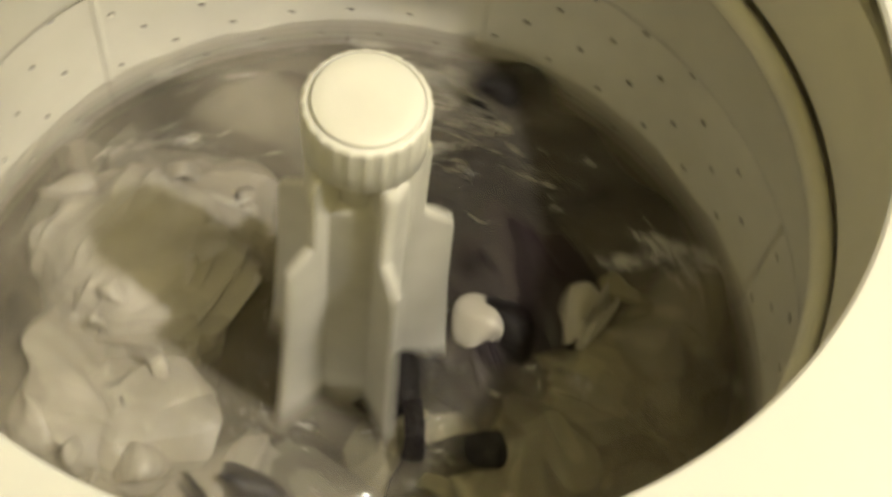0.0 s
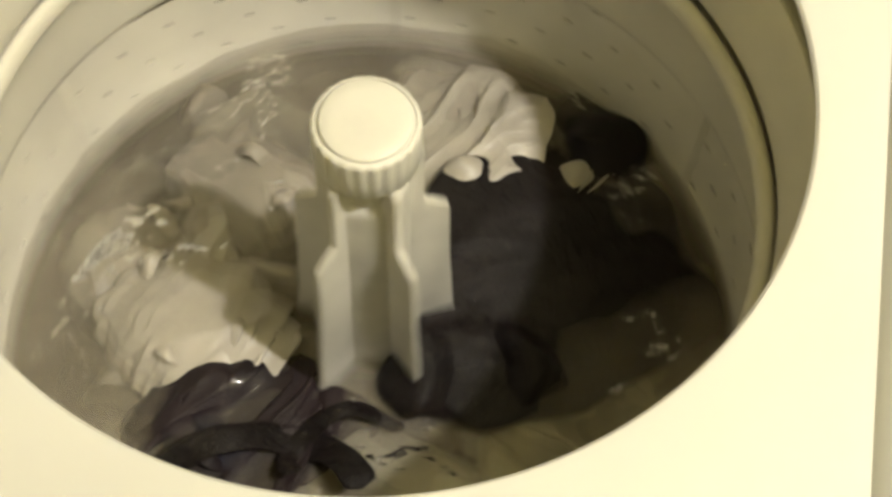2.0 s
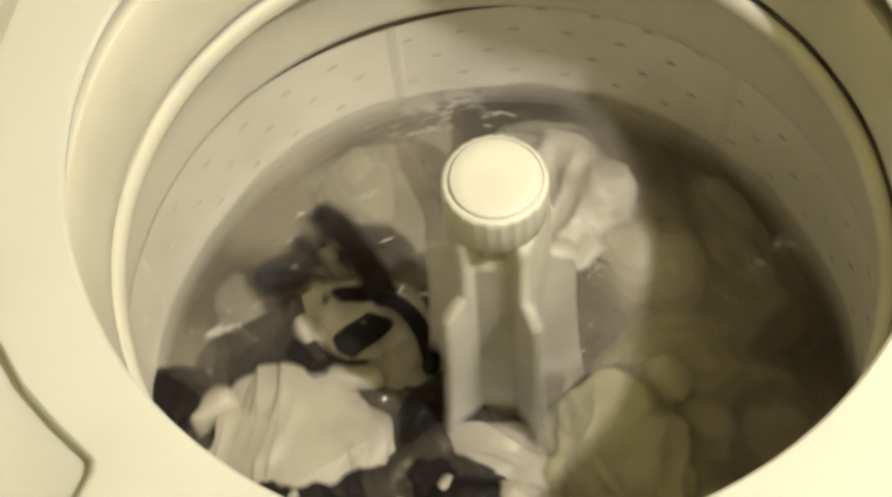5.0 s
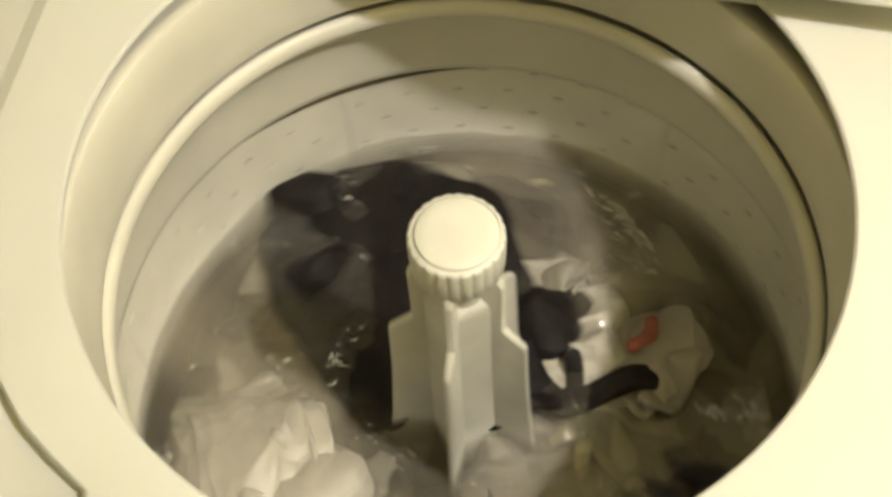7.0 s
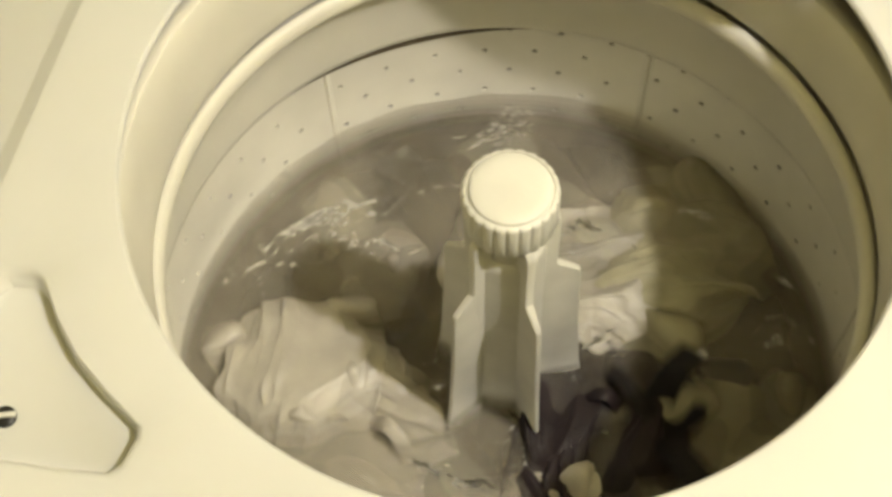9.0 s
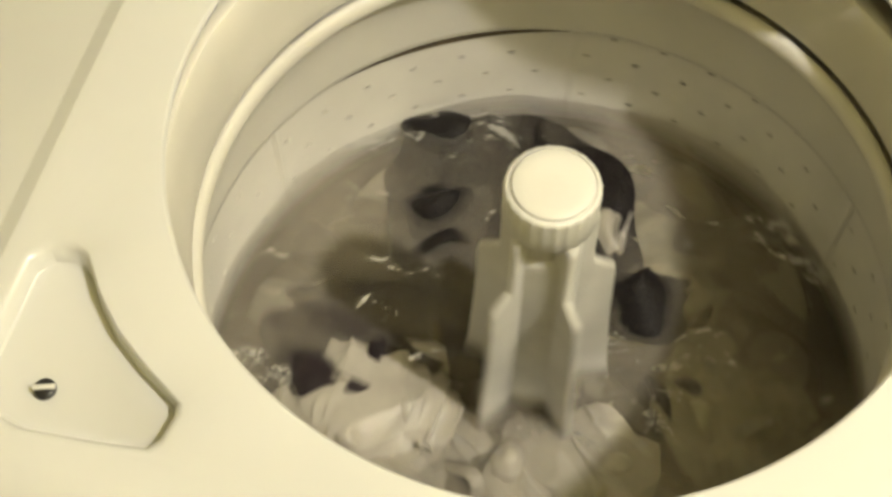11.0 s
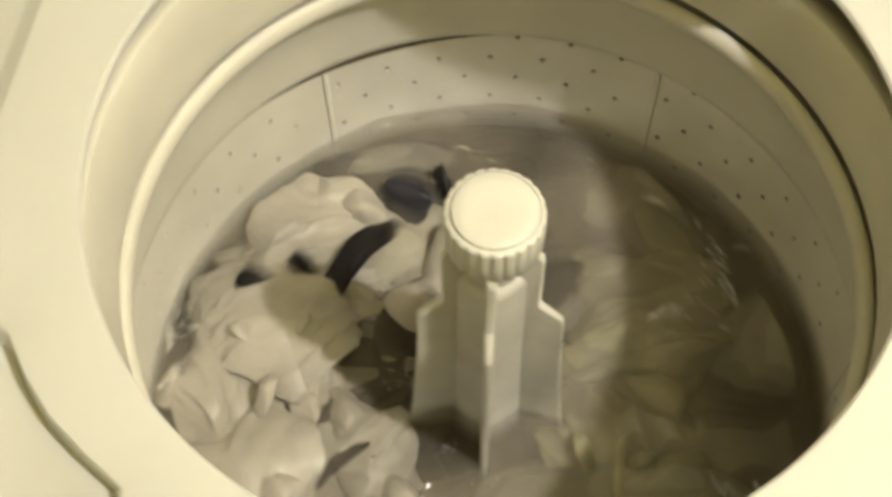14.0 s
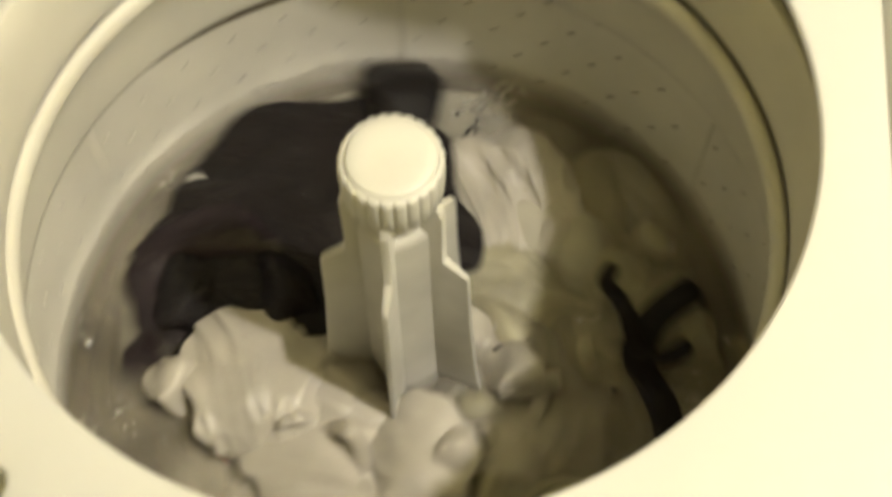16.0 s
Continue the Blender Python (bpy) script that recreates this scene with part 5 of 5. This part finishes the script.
    walk(grey_shirt, [
        (0.00, swirl(146, 0.154, -0.304, 122, 4)), (0.25, swirl(145, 0.162, -0.310, 127, -1)), (0.50, swirl(143, 0.170, -0.304, 126, -6)), (0.75, swirl(142, 0.163, -0.318, 120, -10)),
        (1.00, swirl(141, 0.155, -0.319, 111, -12)), (1.25, swirl(139, 0.163, -0.325, 99, -12)), (1.50, swirl(137, 0.170, -0.319, 88, -10)), (1.75, swirl(138, 0.164, -0.318, 84, -6)),
        (2.00, swirl(140, 0.158, -0.304, 84, -1)), (2.25, swirl(143, 0.157, -0.310, 92, 4)), (2.50, swirl(147, 0.156, -0.304, 103, 8)), (2.75, swirl(140, 0.163, -0.318, 109, 11)),
        (3.00, swirl(134, 0.170, -0.319, 113, 12)), (3.42, swirl(158, 0.157, -0.320, 138, 9)), (3.83, swirl(129, 0.143, -0.319, 108, 1)), (4.25, swirl(171, 0.130, -0.318, 123, -7)),
        (4.67, swirl(142, 0.117, -0.314, 88, -12)), (5.08, swirl(184, 0.103, -0.309, 119, -11)), (5.50, swirl(173, 0.090, -0.304, 123, -5)), (5.75, swirl(155, 0.130, -0.310, 120, 0)),
        (6.00, swirl(137, 0.170, -0.304, 115, 5)), (6.25, swirl(129, 0.170, -0.318, 115, 9)), (6.50, swirl(122, 0.170, -0.319, 110, 12)), (6.67, swirl(67, 0.143, -0.324, 66, 12)),
        (6.83, swirl(11, 0.115, -0.324, 20, 11)), (7.00, swirl(-44, 0.088, -0.319, -28, 10)), (7.25, swirl(-4, 0.088, -0.325, -9, 6)), (7.50, swirl(36, 0.088, -0.319, 12, 2)),
        (7.75, swirl(98, 0.129, -0.325, 54, -3)), (8.00, swirl(161, 0.170, -0.319, 100, -8)), (8.25, swirl(172, 0.170, -0.325, 114, -11)), (8.50, swirl(184, 0.170, -0.319, 131, -12)),
        (8.75, swirl(168, 0.165, -0.325, 130, -11)), (9.00, swirl(153, 0.160, -0.319, 128, -8)), (9.42, swirl(177, 0.162, -0.322, 152, -0)), (9.83, swirl(146, 0.164, -0.324, 121, 8)),
        (10.25, swirl(188, 0.165, -0.325, 135, 12)), (10.67, swirl(158, 0.167, -0.324, 100, 10)), (11.08, swirl(200, 0.168, -0.322, 131, 4)), (11.50, swirl(188, 0.170, -0.319, 135, -4)),
        (11.75, swirl(166, 0.170, -0.325, 129, -9)), (12.00, swirl(145, 0.170, -0.319, 122, -11)), (12.25, swirl(152, 0.141, -0.325, 132, -12)), (12.50, swirl(159, 0.112, -0.319, 137, -11)),
        (12.75, swirl(137, 0.141, -0.325, 116, -7)), (13.00, swirl(115, 0.170, -0.319, 91, -3)), (13.25, swirl(130, 0.170, -0.325, 91, 2)), (13.50, swirl(144, 0.170, -0.319, 93, 7)),
        (13.75, swirl(157, 0.135, -0.325, 97, 10)), (14.00, swirl(169, 0.101, -0.319, 106, 12)), (14.25, swirl(147, 0.120, -0.325, 96, 11)), (14.50, swirl(126, 0.140, -0.319, 89, 9)),
        (14.75, swirl(139, 0.140, -0.325, 109, 4)), (15.00, swirl(152, 0.139, -0.319, 128, -1)), (15.25, swirl(149, 0.143, -0.318, 130, -5)), (15.50, swirl(146, 0.148, -0.304, 128, -9)),
        (15.67, swirl(90, 0.128, -0.314, 83, -11)), (15.83, swirl(34, 0.108, -0.319, 35, -12)), (16.00, swirl(-22, 0.088, -0.319, -13, -12)),
    ])
    walk(black_strap, [
        (0.00, swirl(-70, 0.088, -0.314, 196, -10, 0.010)), (0.25, swirl(-90, 0.088, -0.320, 176, -12, 0.010)), (0.50, swirl(-111, 0.088, -0.314, 152, -12, 0.010)), (0.75, swirl(-123, 0.088, -0.320, 133, -9, 0.010)),
        (1.00, swirl(-134, 0.088, -0.314, 115, -5, 0.010)), (1.25, swirl(-118, 0.088, -0.320, 121, -0, 0.010)), (1.50, swirl(-102, 0.088, -0.314, 132, 4, 0.010)), (1.75, swirl(-112, 0.090, -0.312, 128, 9, 0.010)),
        (2.00, swirl(-123, 0.092, -0.299, 129, 11, 0.010)), (2.25, swirl(-137, 0.120, -0.305, 129, 12, 0.010)), (2.50, swirl(-151, 0.148, -0.299, 127, 10, 0.010)), (2.67, swirl(-208, 0.137, -0.304, 90, 8, 0.010)),
        (2.83, swirl(-264, 0.125, -0.304, 50, 6, 0.010)), (3.00, swirl(-321, 0.114, -0.299, 7, 2, 0.010)), (3.42, swirl(-285, 0.114, -0.302, 25, -6, 0.010)), (3.83, swirl(-303, 0.115, -0.304, -6, -11, 0.010)),
        (4.25, swirl(-250, 0.115, -0.305, 22, -11, 0.010)), (4.67, swirl(-268, 0.116, -0.304, 10, -6, 0.010)), (5.08, swirl(-214, 0.116, -0.302, 64, 2, 0.010)), (5.50, swirl(-215, 0.117, -0.299, 80, 9, 0.010)),
        (5.75, swirl(-271, 0.151, -0.312, 44, 12, 0.010)), (6.00, swirl(-328, 0.185, -0.314, 2, 12, 0.010)), (6.25, swirl(-274, 0.156, -0.320, 38, 10, 0.010)), (6.50, swirl(-220, 0.128, -0.314, 70, 6, 0.010)),
        (6.75, swirl(-289, 0.110, -0.312, 8, 1, 0.010)), (7.00, swirl(-358, 0.092, -0.299, -54, -4, 0.010)), (7.25, swirl(-345, 0.138, -0.305, -49, -8, 0.010)), (7.50, swirl(-340, 0.150, -0.288, -40, -11, 0.010)),
        (7.75, swirl(-262, 0.142, -0.305, 17, -12, 0.010)), (8.00, swirl(-192, 0.100, -0.299, 77, -11, 0.010)), (8.25, swirl(-169, 0.121, -0.305, 105, -8, 0.010)), (8.50, swirl(-146, 0.142, -0.299, 132, -3, 0.010)),
        (8.75, swirl(-84, 0.130, -0.305, 184, 2, 0.010)), (9.00, swirl(-21, 0.118, -0.299, 232, 6, 0.010)), (9.42, swirl(23, 0.117, -0.304, 255, 11, 0.010)), (9.83, swirl(12, 0.117, -0.309, 230, 11, 0.010)),
        (10.25, swirl(74, 0.116, -0.312, 265, 5, 0.010)), (10.67, swirl(64, 0.116, -0.314, 259, -3, 0.010)), (11.08, swirl(125, 0.115, -0.315, 319, -10, 0.010)), (11.50, swirl(133, 0.114, -0.314, 341, -12, 0.010)),
        (11.75, swirl(148, 0.104, -0.320, 358, -10, 0.010)), (12.00, swirl(163, 0.093, -0.314, 370, -7, 0.010)), (12.17, swirl(109, 0.107, -0.319, 327, -4, 0.010)), (12.33, swirl(56, 0.121, -0.319, 282, -1, 0.010)),
        (12.50, swirl(2, 0.134, -0.314, 236, 3, 0.010)), (12.67, swirl(61, 0.121, -0.319, 273, 6, 0.010)), (12.83, swirl(119, 0.108, -0.319, 310, 9, 0.010)), (13.00, swirl(178, 0.095, -0.314, 348, 11, 0.010)),
        (13.25, swirl(130, 0.140, -0.307, 307, 12, 0.010)), (13.50, swirl(80, 0.150, -0.298, 300, 4, 0.010)), (13.75, swirl(119, 0.160, -0.307, 303, 8, 0.010)), (14.00, swirl(156, 0.134, -0.314, 339, 4, 0.010)),
        (14.25, swirl(187, 0.123, -0.312, 373, -1, 0.010)), (14.50, swirl(218, 0.112, -0.299, 405, -6, 0.010)), (14.75, swirl(195, 0.148, -0.312, 393, -10, 0.010)), (15.00, swirl(171, 0.185, -0.314, 376, -12, 0.010)),
        (15.25, swirl(122, 0.151, -0.320, 334, -12, 0.010)), (15.50, swirl(73, 0.117, -0.314, 289, -10, 0.010)), (15.75, swirl(35, 0.134, -0.312, 250, -6, 0.010)), (16.00, swirl(-3, 0.152, -0.299, 212, -1, 0.010)),
    ])
    walk(trimmed_towel, [
        (0.00, swirl(-107, 0.088, -0.330, 251, -9)), (0.17, swirl(-57, 0.093, -0.330, 282, -7)), (0.33, swirl(-7, 0.098, -0.330, 313, -4)), (0.50, swirl(44, 0.104, -0.330, 344, -0)),
        (0.75, swirl(40, 0.147, -0.330, 335, 5)), (1.00, swirl(37, 0.190, -0.330, 332, 9)), (1.25, swirl(31, 0.140, -0.330, 331, 11)), (1.50, swirl(25, 0.089, -0.330, 334, 12)),
        (1.75, swirl(-5, 0.104, -0.330, 322, 10)), (2.00, swirl(-34, 0.119, -0.330, 309, 7)), (2.25, swirl(-78, 0.109, -0.330, 283, 2)), (2.50, swirl(-121, 0.099, -0.330, 253, -3)),
        (2.67, swirl(-168, 0.129, -0.330, 215, -6)), (2.83, swirl(-215, 0.160, -0.312, 176, -9)), (3.00, swirl(-262, 0.190, -0.272, 134, -11)), (3.42, swirl(-229, 0.175, -0.330, 142, -12)),
        (3.83, swirl(-250, 0.160, -0.330, 116, -7)), (4.25, swirl(-199, 0.146, -0.330, 158, 1)), (4.67, swirl(-220, 0.131, -0.330, 158, 8)), (5.08, swirl(-169, 0.116, -0.330, 212, 12)),
        (5.50, swirl(-171, 0.101, -0.288, 215, 10)), (5.75, swirl(-151, 0.116, -0.330, 226, 6)), (6.00, swirl(-130, 0.130, -0.330, 234, 1)), (6.25, swirl(-160, 0.132, -0.310, 200, -4)),
        (6.50, swirl(-191, 0.135, -0.330, 168, -8)), (6.67, swirl(-239, 0.140, -0.330, 127, -10)), (6.83, swirl(-286, 0.145, -0.317, 89, -12)), (7.00, swirl(-334, 0.150, -0.288, 53, -12)),
        (7.25, swirl(-282, 0.129, -0.330, 96, -11)), (7.50, swirl(-230, 0.108, -0.330, 143, -8)), (7.75, swirl(-271, 0.098, -0.330, 123, -3)), (8.00, swirl(-312, 0.088, -0.330, 102, 2)),
        (8.17, swirl(-367, 0.088, -0.330, 65, 5)), (8.33, swirl(-422, 0.088, -0.330, 27, 8)), (8.50, swirl(-477, 0.088, -0.330, -14, 10)), (8.67, swirl(-533, 0.117, -0.330, -59, 12)),
        (8.83, swirl(-590, 0.147, -0.330, -106, 12)), (9.00, swirl(-646, 0.176, -0.330, -154, 11)), (9.42, swirl(-636, 0.161, -0.330, -164, 6)), (9.83, swirl(-681, 0.147, -0.330, -207, -2)),
        (10.25, swirl(-653, 0.132, -0.330, -182, -9)), (10.67, swirl(-698, 0.117, -0.330, -200, -12)), (11.08, swirl(-670, 0.103, -0.330, -164, -9)), (11.50, swirl(-697, 0.088, -0.330, -180, -2)),
        (11.75, swirl(-680, 0.119, -0.330, -171, 3)), (12.00, swirl(-663, 0.150, -0.330, -167, 8)), (12.25, swirl(-706, 0.119, -0.330, -210, 11)), (12.50, swirl(-749, 0.088, -0.330, -251, 12)),
        (12.67, swirl(-809, 0.122, -0.330, -300, 12)), (12.83, swirl(-868, 0.156, -0.330, -348, 10)), (13.00, swirl(-928, 0.190, -0.330, -392, 8)), (13.25, swirl(-903, 0.190, -0.330, -369, 4)),
        (13.50, swirl(-877, 0.190, -0.330, -341, -1)), (13.75, swirl(-873, 0.162, -0.330, -328, -6)), (14.00, swirl(-869, 0.134, -0.330, -315, -10)), (14.17, swirl(-921, 0.153, -0.330, -350, -11)),
        (14.33, swirl(-974, 0.171, -0.312, -387, -12)), (14.50, swirl(-1026, 0.190, -0.312, -426, -12)), (14.75, swirl(-1054, 0.165, -0.330, -452, -10)), (15.00, swirl(-1083, 0.190, -0.280, -481, -6)),
        (15.25, swirl(-1138, 0.114, -0.330, -534, -1)), (15.50, swirl(-1195, 0.088, -0.330, -586, 4)), (15.75, swirl(-1209, 0.116, -0.330, -603, 8)), (16.00, swirl(-1224, 0.144, -0.330, -614, 11)),
    ])
    walk(white_towel, [
        (0.00, swirl(28, 0.180, -0.320, 299, 5)), (0.25, swirl(8, 0.135, -0.314, 277, 9)), (0.50, swirl(-11, 0.090, -0.295, 260, 12)), (0.67, swirl(45, 0.120, -0.304, 304, 12)),
        (0.83, swirl(101, 0.150, -0.307, 350, 12)), (1.00, swirl(158, 0.180, -0.305, 398, 10)), (1.25, swirl(107, 0.144, -0.311, 370, 7)), (1.50, swirl(56, 0.108, -0.305, 342, 2)),
        (1.75, swirl(67, 0.144, -0.306, 357, -3)), (2.00, swirl(79, 0.180, -0.295, 368, -8)), (2.25, swirl(75, 0.164, -0.306, 362, -11)), (2.50, swirl(71, 0.148, -0.305, 351, -12)),
        (2.75, swirl(70, 0.154, -0.311, 340, -11)), (3.00, swirl(69, 0.160, -0.305, 330, -8)), (3.42, swirl(87, 0.159, -0.306, 335, -0)), (3.83, swirl(51, 0.158, -0.307, 313, 7)),
        (4.25, swirl(87, 0.157, -0.306, 356, 12)), (4.67, swirl(52, 0.156, -0.304, 344, 10)), (5.08, swirl(88, 0.156, -0.300, 374, 4)), (5.50, swirl(70, 0.155, -0.295, 350, -4)),
        (5.75, swirl(70, 0.158, -0.306, 340, -8)), (6.00, swirl(70, 0.161, -0.305, 330, -11)), (6.25, swirl(126, 0.126, -0.319, 365, -12)), (6.50, swirl(181, 0.091, -0.320, 405, -11)),
        (6.75, swirl(119, 0.097, -0.319, 362, -7)), (7.00, swirl(56, 0.104, -0.305, 323, -3)), (7.25, swirl(59, 0.118, -0.311, 335, 2)), (7.50, swirl(62, 0.132, -0.305, 347, 7)),
        (7.75, swirl(94, 0.152, -0.319, 377, 10)), (8.00, swirl(125, 0.172, -0.320, 403, 12)), (8.25, swirl(100, 0.138, -0.319, 380, 11)), (8.50, swirl(75, 0.103, -0.305, 353, 9)),
        (8.75, swirl(69, 0.107, -0.311, 339, 5)), (9.00, swirl(63, 0.111, -0.305, 324, -0)), (9.42, swirl(53, 0.107, -0.308, 308, -8)), (9.83, swirl(-11, 0.103, -0.310, 267, -12)),
        (10.25, swirl(-3, 0.100, -0.311, 289, -10)), (10.67, swirl(-67, 0.096, -0.310, 255, -3)), (11.08, swirl(-59, 0.092, -0.308, 264, 5)), (11.50, swirl(-106, 0.088, -0.305, 218, 11)),
        (11.75, swirl(-170, 0.134, -0.311, 159, 12)), (12.00, swirl(-235, 0.180, -0.305, 101, 11)), (12.25, swirl(-231, 0.151, -0.319, 98, 8)), (12.50, swirl(-226, 0.122, -0.320, 99, 4)),
        (12.75, swirl(-246, 0.151, -0.319, 88, -1)), (13.00, swirl(-267, 0.180, -0.305, 81, -6)), (13.25, swirl(-277, 0.177, -0.306, 84, -10)), (13.50, swirl(-287, 0.174, -0.295, 86, -12)),
        (13.75, swirl(-251, 0.177, -0.306, 119, -12)), (14.00, swirl(-215, 0.180, -0.305, 148, -9)), (14.25, swirl(-268, 0.134, -0.306, 104, -5)), (14.50, swirl(-322, 0.088, -0.295, 55, -1)),
        (14.75, swirl(-302, 0.134, -0.301, 60, 4)), (15.00, swirl(-282, 0.180, -0.295, 65, 9)), (15.25, swirl(-299, 0.135, -0.301, 46, 11)), (15.50, swirl(-316, 0.091, -0.295, 32, 12)),
        (15.75, swirl(-306, 0.117, -0.306, 44, 11)), (16.00, swirl(-295, 0.144, -0.305, 60, 7)),
    ])
    walk(washcloth, [
        (0.00, swirl(-150, 0.135, -0.303, -3, 12)), (0.25, swirl(-154, 0.151, -0.309, -4, 10)), (0.50, swirl(-158, 0.167, -0.303, 1, 6)), (0.75, swirl(-201, 0.169, -0.317, -22, 2)),
        (1.00, swirl(-244, 0.170, -0.318, -44, -3)), (1.25, swirl(-189, 0.146, -0.317, 5, -8)), (1.50, swirl(-133, 0.122, -0.303, 49, -11)), (1.75, swirl(-148, 0.105, -0.317, 35, -12)),
        (2.00, swirl(-163, 0.088, -0.318, 17, -11)), (2.25, swirl(-157, 0.093, -0.311, 11, -8)), (2.50, swirl(-151, 0.098, -0.293, 6, -4)), (2.67, swirl(-208, 0.094, -0.307, -43, -0)),
        (2.83, swirl(-266, 0.091, -0.315, -89, 3)), (3.00, swirl(-323, 0.088, -0.318, -133, 6)), (3.42, swirl(-282, 0.096, -0.317, -95, 11)), (3.83, swirl(-296, 0.104, -0.315, -89, 11)),
        (4.25, swirl(-237, 0.113, -0.311, -31, 5)), (4.67, swirl(-250, 0.121, -0.307, -40, -3)), (5.08, swirl(-192, 0.129, -0.300, -8, -10)), (5.50, swirl(-187, 0.137, -0.293, -22, -12)),
        (5.75, swirl(-178, 0.166, -0.311, -22, -10)), (6.00, swirl(-170, 0.195, -0.318, -18, -7)), (6.25, swirl(-153, 0.157, -0.311, -2, -2)), (6.50, swirl(-135, 0.119, -0.293, 19, 3)),
        (6.75, swirl(-137, 0.129, -0.299, 27, 7)), (7.00, swirl(-139, 0.138, -0.293, 35, 11)), (7.25, swirl(-133, 0.119, -0.304, 47, 12)), (7.50, swirl(-127, 0.099, -0.303, 54, 11)),
        (7.75, swirl(-126, 0.107, -0.309, 51, 9)), (8.00, swirl(-126, 0.114, -0.303, 44, 4)), (8.17, swirl(-66, 0.114, -0.308, 82, 1)), (8.33, swirl(-7, 0.115, -0.308, 120, -2)),
        (8.50, swirl(53, 0.116, -0.303, 158, -5)), (8.75, swirl(-3, 0.102, -0.309, 109, -9)), (9.00, swirl(-58, 0.088, -0.303, 66, -12)), (9.42, swirl(-42, 0.088, -0.306, 85, -11)),
        (9.83, swirl(-81, 0.088, -0.308, 73, -5)), (10.25, swirl(-47, 0.088, -0.309, 112, 4)), (10.67, swirl(-85, 0.088, -0.308, 84, 10)), (11.08, swirl(-51, 0.088, -0.306, 96, 12)),
        (11.50, swirl(-71, 0.088, -0.303, 65, 8)), (11.75, swirl(-68, 0.088, -0.317, 60, 3)), (12.00, swirl(-64, 0.088, -0.318, 61, -2)), (12.25, swirl(-122, 0.109, -0.311, 21, -6)),
        (12.50, swirl(-179, 0.129, -0.293, -14, -10)), (12.75, swirl(-142, 0.109, -0.304, 24, -12)), (13.00, swirl(-104, 0.088, -0.303, 62, -12)), (13.25, swirl(-126, 0.094, -0.309, 53, -9)),
        (13.50, swirl(-148, 0.100, -0.303, 38, -5)), (13.75, swirl(-150, 0.139, -0.304, 33, -0)), (14.00, swirl(-152, 0.178, -0.293, 24, 5)), (14.17, swirl(-204, 0.178, -0.307, -22, 8)),
        (14.33, swirl(-256, 0.178, -0.315, -68, 10)), (14.50, swirl(-309, 0.178, -0.318, -114, 11)), (14.75, swirl(-312, 0.133, -0.317, -123, 12)), (15.00, swirl(-315, 0.088, -0.303, -127, 10)),
        (15.17, swirl(-264, 0.100, -0.305, -87, 8)), (15.33, swirl(-214, 0.113, -0.302, -45, 5)), (15.50, swirl(-164, 0.125, -0.293, -2, 2)), (15.75, swirl(-122, 0.107, -0.299, 40, -3)),
        (16.00, swirl(-79, 0.088, -0.293, 81, -7)),
    ])


motions()
